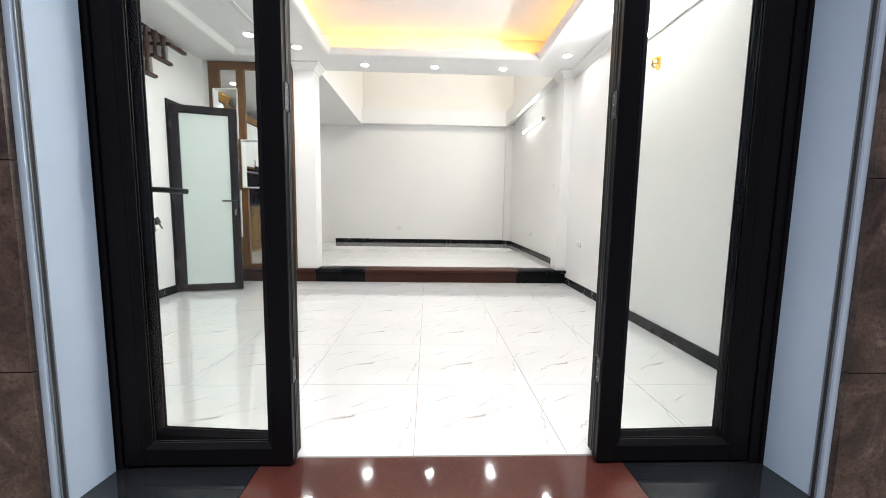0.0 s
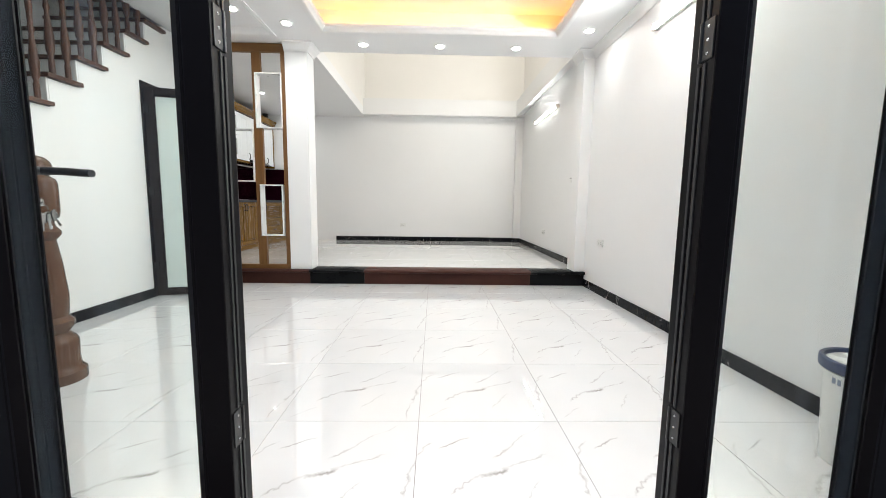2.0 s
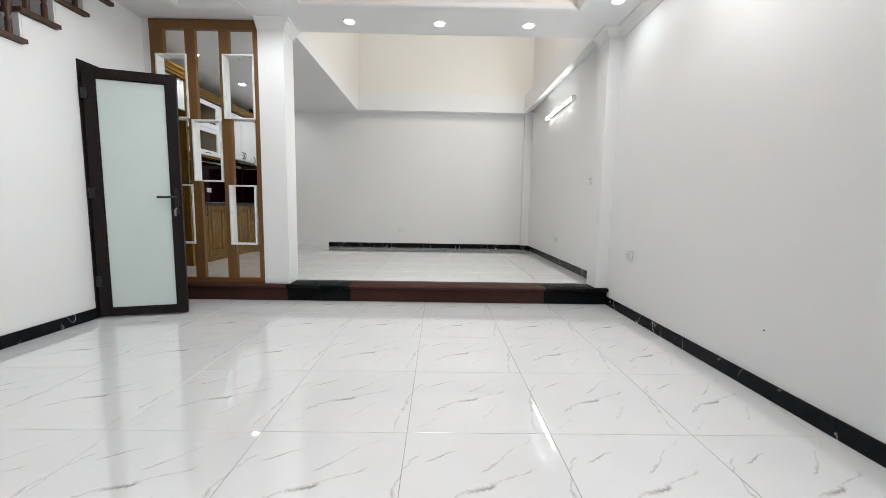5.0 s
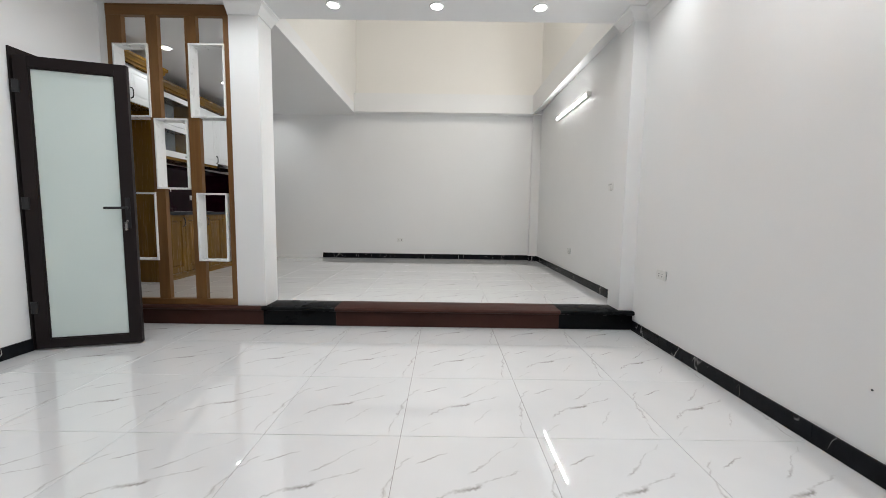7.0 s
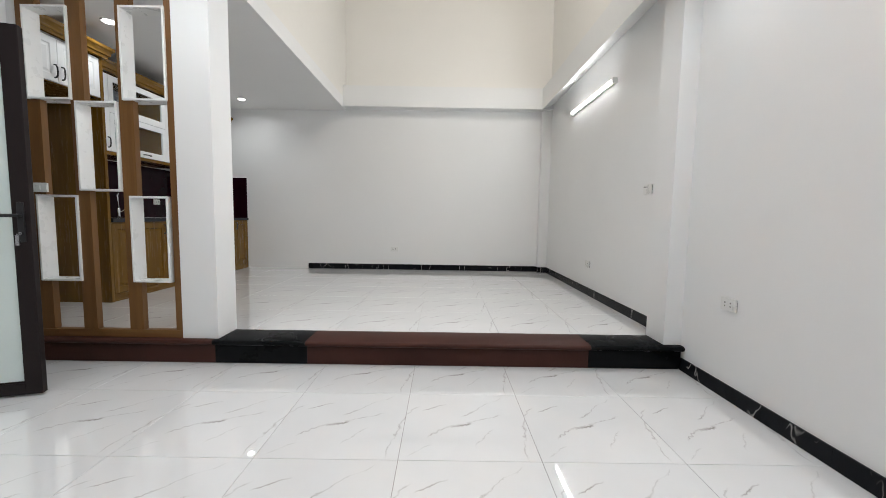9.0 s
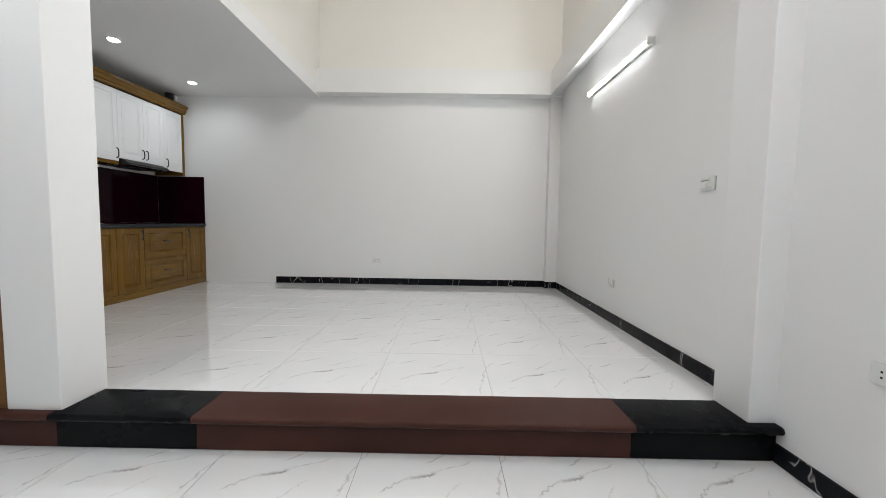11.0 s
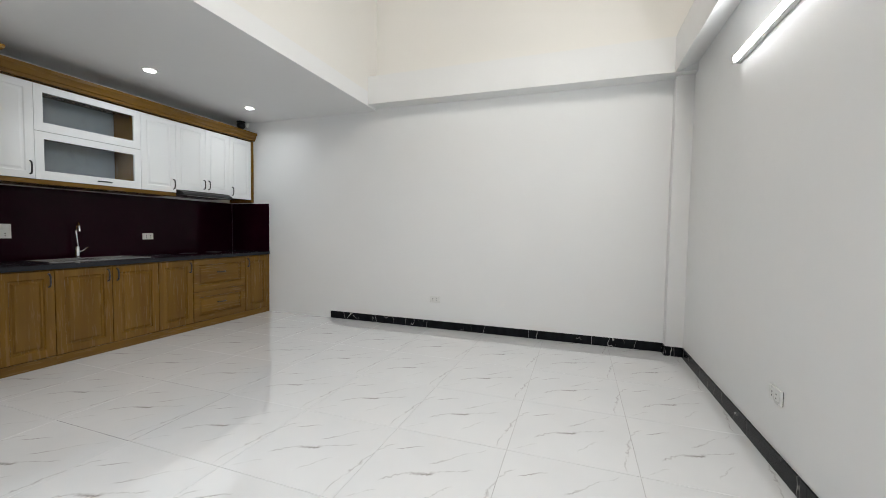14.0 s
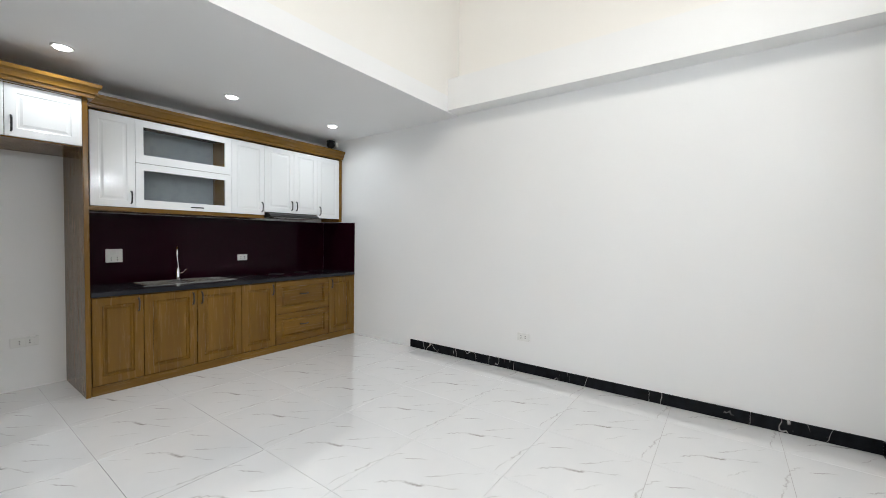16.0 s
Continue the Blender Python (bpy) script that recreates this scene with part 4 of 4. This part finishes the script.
# ---- kitchen ----
def panel_front(y0, y1, z0, z1, x, t=0.02, frame=0.055, deep=0.008):
    """A raised-panel door front that faces +x."""
    b = bmesh.new()
    box(b, x - t, x, y0 + 0.0009, y1 - 0.0009, z0 + 0.0009, z1 - 0.0009)
    b.faces.ensure_lookup_table()
    f = max(b.faces, key=lambda q: q.calc_center_median().x)
    frame = min(frame, (y1 - y0) * 0.2, (z1 - z0) * 0.25)
    for wide, push in ((0.003, 0.0015), (frame, 0.0), (0.007, -deep), (0.010, 0.0), (0.014, deep * 0.8)):
        bmesh.ops.inset_region(b, faces=[f], thickness=wide, depth=push, use_even_offset=True)
    return b


def bow_handle(parent, x, y, z, upright=True, length=0.10):
    h = length / 2
    pts = [(0, -h), (0.018, -h * 0.92), (0.026, -h * 0.6), (0.028, 0), (0.026, h * 0.6), (0.018, h * 0.92), (0, h)]
    line = [(x + a, y, z + s) if upright else (x + a, y + s, z) for a, s in pts]
    part("handle", pipe(bmesh.new(), line, 0.006, 8), M["black"], parent, "black bow handle", True)


BF, BB = -2.98, XK
CT0, CT1 = 0.910, 0.945
PANEL_Y = 5.865
for y in (PANEL_Y, 5.08):
    tp = thing("cabinet_side_panel", (-3.3, y + 0.015, ZU), "tall oak side panel beside the fridge niche", "cabinet panel", "tall side panels")
    part("panel", boxed((XK + 0.001, -2.9955, y + 0.001, y + 0.029, ZU + 0.001, 2.40)), M["oak"], tp)
    part("edge_strip", boxed((-2.995, -2.975, y, y + 0.03, ZU + 0.001, 2.40), bev=0.002), M["oak"], tp)
base_units = [(5.90, 6.22, "r"), (6.22, 6.61, "r"), (6.61, 7.00, "l"), (7.00, 7.35, "r"), (7.35, 8.02, "d"), (8.02, 8.375, "l")]
for y0, y1, kind in base_units:
    u = thing("base_cabinet", (-3.3, (y0 + y1) / 2, ZU), "oak base cabinet with two drawers" if kind == "d" else "oak base cabinet with a raised-panel door", "cabinet", "kitchen base cabinets")
    part("body", boxed((BB + 0.02, BF - 0.022, y0 + 0.0008, y1 - 0.0008, ZU + 0.001, CT0 - 0.001)), M["oak"], u)
    part("plinth", boxed((BF - 0.0215, BF - 0.004, y0, y1, ZU + 0.001, 0.235)), M["oak_h"], u)
    if kind == "d":
        for z0, z1 in ((0.24, 0.555), (0.565, 0.900)):
            dr = part("drawer_front", panel_front(y0 + 0.004, y1 - 0.004, z0, z1, BF, deep=0.012), M["oak_h"], u)
            bow_handle(dr, BF, (y0 + y1) / 2, (z0 + z1) / 2 + 0.02, False)
    else:
        dr = part("door", panel_front(y0 + 0.002, y1 - 0.002, 0.24, 0.900, BF, deep=0.012), M["oak"], u)
        bow_handle(dr, BF, y1 - 0.035 if kind == "r" else y0 + 0.035, 0.825)
part_end = tagged(part("cabinet_end_panel", boxed((BB + 0.02, BF, 8.376, YB - 0.001, ZU + 0.001, CT0 - 0.001)), M["oak"]), "oak filler panel between base cabinet and wall", "cabinet panel")
# worktop with a cut-out for the sink
SKX0, SKX1, SKY0, SKY1 = -3.50, -3.15, 6.28, 7.02
wt = bmesh.new()
for x0, x1, y0, y1 in ((XK + 0.016, SKX0, 5.897, YB - 0.016), (SKX1, -2.955, 5.897, YB - 0.016), (SKX0, SKX1, 5.897, SKY0), (SKX0, SKX1, SKY1, YB - 0.016)):
    box(wt, x0, x1, y0, y1, CT0, CT1)
bmesh.ops.remove_doubles(wt, verts=wt.verts, dist=0.0005)
tagged(part("worktop", wt, M["counter"]), "dark speckled granite kitchen worktop", "worktop")
sk = thing("kitchen_sink", (-3.28, 6.7, CT1), "stainless steel double bowl sink set in the worktop", "sink")
rim = bmesh.new()
t = 0.006
mid = (SKY0 + SKY1) / 2
for x0, x1, y0, y1 in ((SKX0 - 0.015, SKX0 + t, SKY0 - 0.015, SKY1 + 0.015), (SKX1 - t, SKX1 + 0.015, SKY0 - 0.015, SKY1 + 0.015), (SKX0 + t, SKX1 - t, SKY0 - 0.015, SKY0 + t), (SKX0 + t, SKX1 - t, SKY1 - t, SKY1 + 0.015), (SKX0 + t, SKX1 - t, mid - 0.012, mid + 0.012)):
    box(rim, x0, x1, y0, y1, CT1 + 0.0005, CT1 + 0.005)
part("rim", rim, M["steel"], sk)
for y0, y1 in ((SKY0 + t, mid - 0.012), (mid + 0.012, SKY1 - t)):
    b = bmesh.new()
    x0, x1 = SKX0 + t, SKX1 - t
    box(b, x0 - 0.002, x1 + 0.002, y0 - 0.002, y1 + 0.002, CT1 - 0.19, CT1 - 0.188)
    for s in ((x0 - 0.002, x0, y0, y1), (x1, x1 + 0.002, y0, y1), (x0, x1, y0 - 0.002, y0), (x0, x1, y1, y1 + 0.002)):
        box(b, *s, CT1 - 0.188, CT1 + 0.0005)
    bowl = part("bowl", b, M["steel"], sk)
    part("drain", lathe(bmesh.new(), [(0.04, 0), (0.03, 0.004), (0.01, 0.003)], ((x0 + x1) / 2, (y0 + y1) / 2, CT1 - 0.187), 18), M["chrome"], bowl, smooth=True)
tp = thing("kitchen_tap", (-3.50, 6.655, CT1), "tall chrome mixer tap with a bent spout", "tap")
b = lathe(bmesh.new(), [(0.026, 0.001), (0.026, 0.01), (0.019, 0.016), (0.019, 0.10), (0.014, 0.108)], (-3.535, 6.655, CT1), 18)
part("base", b, M["chrome"], tp, smooth=True)
REACH = [(0.0, 0.10), (0.0, 0.25), (0.006, 0.285), (0.022, 0.31), (0.05, 0.325), (0.085, 0.325), (0.115, 0.31), (0.135, 0.28), (0.14, 0.245)]
b = pipe(bmesh.new(), [(-3.535 + 0.934 * r, 6.655 - 0.357 * r, CT1 + z) for r, z in REACH], 0.011, 12)
part("spout", b, M["chrome"], tp, smooth=True)
b = pipe(bmesh.new(), [(-3.535, 6.67, CT1 + 0.06), (-3.535, 6.70, CT1 + 0.065), (-3.51, 6.725, CT1 + 0.10)], 0.008, 10)
part("lever", b, M["chrome"], tp, smooth=True)
hb = thing("cooktop", (-3.3, 7.7, CT1), "black glass cooktop set on the worktop", "cooktop")
part("glass_plate", boxed((-3.49, -3.08, 7.38, 8.02, CT1 + 0.0005, CT1 + 0.007), bev=0.002), M["splash"], hb)
for yy in (7.54, 7.86):
    part("burner_ring", lathe(bmesh.new(), [(0.085, 0), (0.085, 0.0015), (0.075, 0.0015), (0.075, 0)], (-3.29, yy, CT1 + 0.0072), 28), M["slot"], hb, "dark burner ring")
bs = thing("backsplash", (-3.59, 7.1, CT1), "glossy dark maroon glass backsplash", "backsplash")
part("back_panel", boxed((XK + 0.001, XK + 0.012, 5.897, YB - 0.014, CT0, 1.562)), M["splash"], bs)
part("side_panel", boxed((XK + 0.013, -2.975, YB - 0.0125, YB - 0.001, CT0, 1.558)), M["splash"], bs)
socket("wall_socket", (XK + 0.012, 6.18, 1.19), 90, 0.118, 0.118, "white switch and socket plate on the backsplash", 2, 2)
socket("wall_socket", (XK + 0.012, 7.305, 1.138), 90, 0.108, 0.066, "white double socket on the backsplash")

# wall cabinets
UF = -3.23
upper = [(5.952, 6.243, 1.605, "r"), (6.243, 7.025, 1.605, "g"), (7.025, 7.37, 1.605, "r"), (7.37, 7.72, 1.640, "r"), (7.72, 8.04, 1.640, "l"), (8.04, 8.362, 1.605, "l")]
for y0, y1, z0, kind in upper:
    if kind == "g":
        u = thing("wall_cabinet", (-3.4, (y0 + y1) / 2, z0), "white wall cabinet with two glazed flap doors", "cabinet", "kitchen wall cabinets")
        part("body", boxed((XK + 0.012, UF - 0.021, y0 + 0.001, y0 + 0.018, z0, 2.36), (XK + 0.012, UF - 0.021, y1 - 0.018, y1 - 0.001, z0, 2.36),
                           (XK + 0.012, UF - 0.021, y0 + 0.018, y1 - 0.018, z0, z0 + 0.018), (XK + 0.012, UF - 0.021, y0 + 0.018, y1 - 0.018, 1.976, 1.994), (XK + 0.012, UF - 0.021, y0 + 0.018, y1 - 0.018, 2.342, 2.36)), M["oak"], u, "open oak carcass")
        part("back_board", boxed((XK + 0.001, XK + 0.011, y0 + 0.001, y1 - 0.001, z0, 2.36)), M["blue_board"], u, "pale blue-grey back board")
        for a, c in ((z0, 1.984), (1.986, 2.350)):
            w = 0.058
            fb = bmesh.new()
            for s in ((y0 + 0.002, y0 + w, a + 0.001, c - 0.001), (y1 - w, y1 - 0.002, a + 0.001, c - 0.001), (y0 + w, y1 - w, a + 0.001, a + w + 0.012), (y0 + w, y1 - w, c - w, c - 0.001)):
                box(fb, UF - 0.02, UF, *s)
            bmesh.ops.remove_doubles(fb, verts=fb.verts, dist=0.0005)
            fl = part("flap_door", fb, M["white_lacquer"], u)
            p = part("pane", boxed((UF - 0.014, UF - 0.009, y0 + w - 0.004, y1 - w + 0.004, a + w + 0.008, c - w + 0.004)), M["glass"], fl, "clear glass pane")
            p.visible_shadow = False
            if a == z0:
                bow_handle(fl, UF, (y0 + y1) / 2 + 0.08, a + 0.032, False)
        continue
    u = thing("wall_cabinet", (-3.4, (y0 + y1) / 2, z0), "glossy white wall cabinet with a raised-panel door", "cabinet", "kitchen wall cabinets")
    part("body", boxed((XK + 0.001, UF - 0.021, y0 + 0.001, y1 - 0.001, z0 + 0.002, 2.36)), M["oak"], u)
    dr = part("door", panel_front(y0, y1, z0, 2.350, UF, 0.02, 0.05, 0.004), M["white_lacquer"], u)
    bow_handle(dr, UF, y1 - 0.03 if kind == "r" else y0 + 0.03, z0 + 0.085)
tagged(part("cabinet_end_panel", boxed((XK + 0.001, UF + 0.004, 8.364, YB - 0.001, 1.57, 2.362), bev=0.002), M["oak"]), "oak end panel of the wall cabinets", "cabinet panel")
tagged(part("light_rail", boxed((XK + 0.013, UF - 0.004, 5.897, 7.369, 1.570, 1.603)), M["oak_h"]), "oak rail under the wall cabinets", "cabinet rail")
fz = thing("wall_cabinet", (-3.3, 5.5, 2.0), "deep white cabinet over the empty fridge niche", "cabinet", "kitchen wall cabinets")
part("body", boxed((XK + 0.001, BF - 0.022, 5.111, PANEL_Y - 0.001, 2.005, 2.36)), M["oak"], fz)
for y0, y1, s in ((5.112, 5.488, 1), (5.489, 5.864, -1)):
    dr = part("door", panel_front(y0, y1, 2.012, 2.350, BF, 0.02, 0.05, 0.004), M["white_lacquer"], fz)
    bow_handle(dr, BF, y1 - 0.03 if s > 0 else y0 + 0.03, 2.095)
CROWN = [(0.0, 2.362), (-0.03, 2.362), (-0.034, 2.385), (-0.045, 2.392), (-0.05, 2.42), (-0.068, 2.438), (-0.07, 2.462), (0.0, 2.462)]
b = sweep(bmesh.new(), [(BF, 5.08), (BF, PANEL_Y + 0.031), (UF, PANEL_Y + 0.031), (UF, YB - 0.002)], CROWN)
box(b, XK + 0.001, UF - 0.001, 5.897, YB - 0.002, 2.3625, 2.375)
tagged(part("crown_cornice", b, M["oak_h"], None, "", True), "moulded oak crown along the top of the wall cabinets", "cabinet crown")
rh = thing("range_hood", (-3.35, 7.7, 1.6), "slim black range hood under the wall cabinets", "range hood")
part("body", boxed((XK + 0.02, UF + 0.005, 7.40, 8.01, 1.585, 1.636), bev=0.004), M["black"], rh)
b = bmesh.new()
sweep(b, [(UF + 0.004, 8.01), (UF + 0.004, 7.40)], [(0, 1.592), (0.066, 1.591), (0.072, 1.596), (0.05, 1.618), (0, 1.634)])
part("visor", b, M["black"], rh, "black front visor")
part("lip", boxed((UF - 0.10, UF + 0.075, 7.43, 7.98, 1.580, 1.5845), bev=0.001), M["steel"], rh, "thin steel lip")
for yy in (7.55, 7.86):
    part("filter", boxed((-3.52, UF - 0.11, yy - 0.13, yy + 0.13, 1.579, 1.5845)), M["steel"], rh)
# security camera on the ceiling above the crown
CX, CY = -3.335, 8.312
cc = thing("security_camera", (CX, CY, ZC), "small black dome security camera under the ceiling", "camera")
part("base", lathe(bmesh.new(), [(0.052, 0), (0.052, -0.012), (0.046, -0.018)][::-1], (CX, CY, ZC - 0.0005), 20), M["black"], cc, smooth=True)
b = bmesh.new()
bmesh.ops.create_uvsphere(b, u_segments=20, v_segments=12, radius=0.052, matrix=Matrix.Translation((CX, CY, ZC - 0.050)) @ Matrix.Diagonal((1.0, 1.0, 0.92, 1.0)))
part("eyeball", b, M["black"], cc, "black ball with the lens", True)
part("cable_box", boxed((CX - 0.01, CX + 0.045, CY + 0.047, CY + 0.088, ZC - 0.07, ZC - 0.001), bev=0.01), M["plastic"], cc, "white cable box")

# ---- skirting and floor tiles ----
SK_H, SK_T = 0.085, 0.011


def skirting(nm, p0, p1, z, label="black marble skirting with white veins"):
    p0, p1 = Vector(p0), Vector(p1)
    d = (p1 - p0).normalized()
    n = Vector((-d.y, d.x))
    length = (p1 - p0).length
    s = tagged(new(nm), label, "skirting", "", "structure")
    s.location = (p0.x, p0.y, z)
    a = 0.0
    while a < length - 0.01:
        e = min(a + 0.598, length)
        b = boxed(((a), e - 0.0004, 0.0005, SK_T, 0.001, SK_H))
        ang = math.atan2(d.y, d.x)
        o = new("skirting_tile", mesh_of("skirting_tile", b, M["skirting"]))
        o.parent = s
        o.matrix_basis = pose(0, 0, 0, 0, 0, math.degrees(ang))
        a += 0.6
    return s


skirting("baseboard_right", (XR, YF), (XR, 4.87), 0.0)
skirting("baseboard_raised", (XR, 5.11), (XR, 8.30), ZU)
skirting("baseboard_pilaster", (XR - SK_T, 8.30), (1.56, 8.30), ZU)
skirting("baseboard_corner", (1.56, 8.30 - SK_T), (1.56, YB - SK_T), ZU)
skirting("baseboard_back", (1.56 - SK_T, YB), (-2.03, YB), ZU)
skirting("baseboard_left", (XL, 4.20), (XL, 2.33), 0.0)


def tiled(nm, x0, x1, y0, y1, z, ox, oy, label, grout="grout"):
    fl = structure(nm, boxed((x0, x1, y0, y1, z - 0.1, z - 0.002)), M[grout], label, "floor")
    cache = {}
    i0, i1 = math.floor((x0 - ox) / 0.6), math.ceil((x1 - ox) / 0.6)
    j0, j1 = math.floor((y0 - oy) / 0.6), math.ceil((y1 - oy) / 0.6)
    g = 0.0009
    for i in range(i0, i1):
        for j in range(j0, j1):
            cx, cy = ox + 0.6 * (i + 0.5), oy + 0.6 * (j + 0.5)
            a0, a1 = max(x0 - cx, -0.3 + g), min(x1 - cx, 0.3 - g)
            b0, b1 = max(y0 - cy, -0.3 + g), min(y1 - cy, 0.3 - g)
            if a1 - a0 < 0.01 or b1 - b0 < 0.01:
                continue
            key = tuple(round(c, 4) for c in (a0, a1, b0, b1))
            if key not in cache:
                b = bmesh.new()
                box(b, a0, a1, b0, b1, -0.008, 0)
                up = max(b.faces, key=lambda q: q.calc_center_median().z)
                bmesh.ops.inset_region(b, faces=[up], thickness=0.0012, depth=0.0, use_even_offset=True)
                for v in up.verts:
                    v.co.z = 0.0006
                cache[key] = mesh_of("floor_tile", b, M["tile"])
            o = new("floor_tile", cache[key])
            o.parent = fl
            o.location = (cx, cy, z - 0.0006)
    return fl


tiled("floor", XL, XR, YF, 4.875, 0.0, -0.1, 3.85, "polished white marble tile floor with grey veins")
tiled("floor_closet", XK, XL - 0.002, YF, 4.90, 0.0, -0.1, 3.85, "polished white marble tile floor under the stairs")
raised = tiled("floor_raised", XK, XR, 5.098, YB, ZU, -0.105, 5.095, "polished white marble tile floor of the raised room", "pale_grout")
# joints of one tile that have lost their grout
for x0, x1, y0, y1 in ((-1.3057, -1.3043, 5.70, 6.29), (-1.90, -1.31, 5.6943, 5.6957), (-2.24, -1.31, 6.2943, 6.2957)):
    part("open_joint", boxed((x0, x1, y0, y1, ZU - 0.0019, ZU - 0.0004)), M["slot"], raised, "dark open joint")
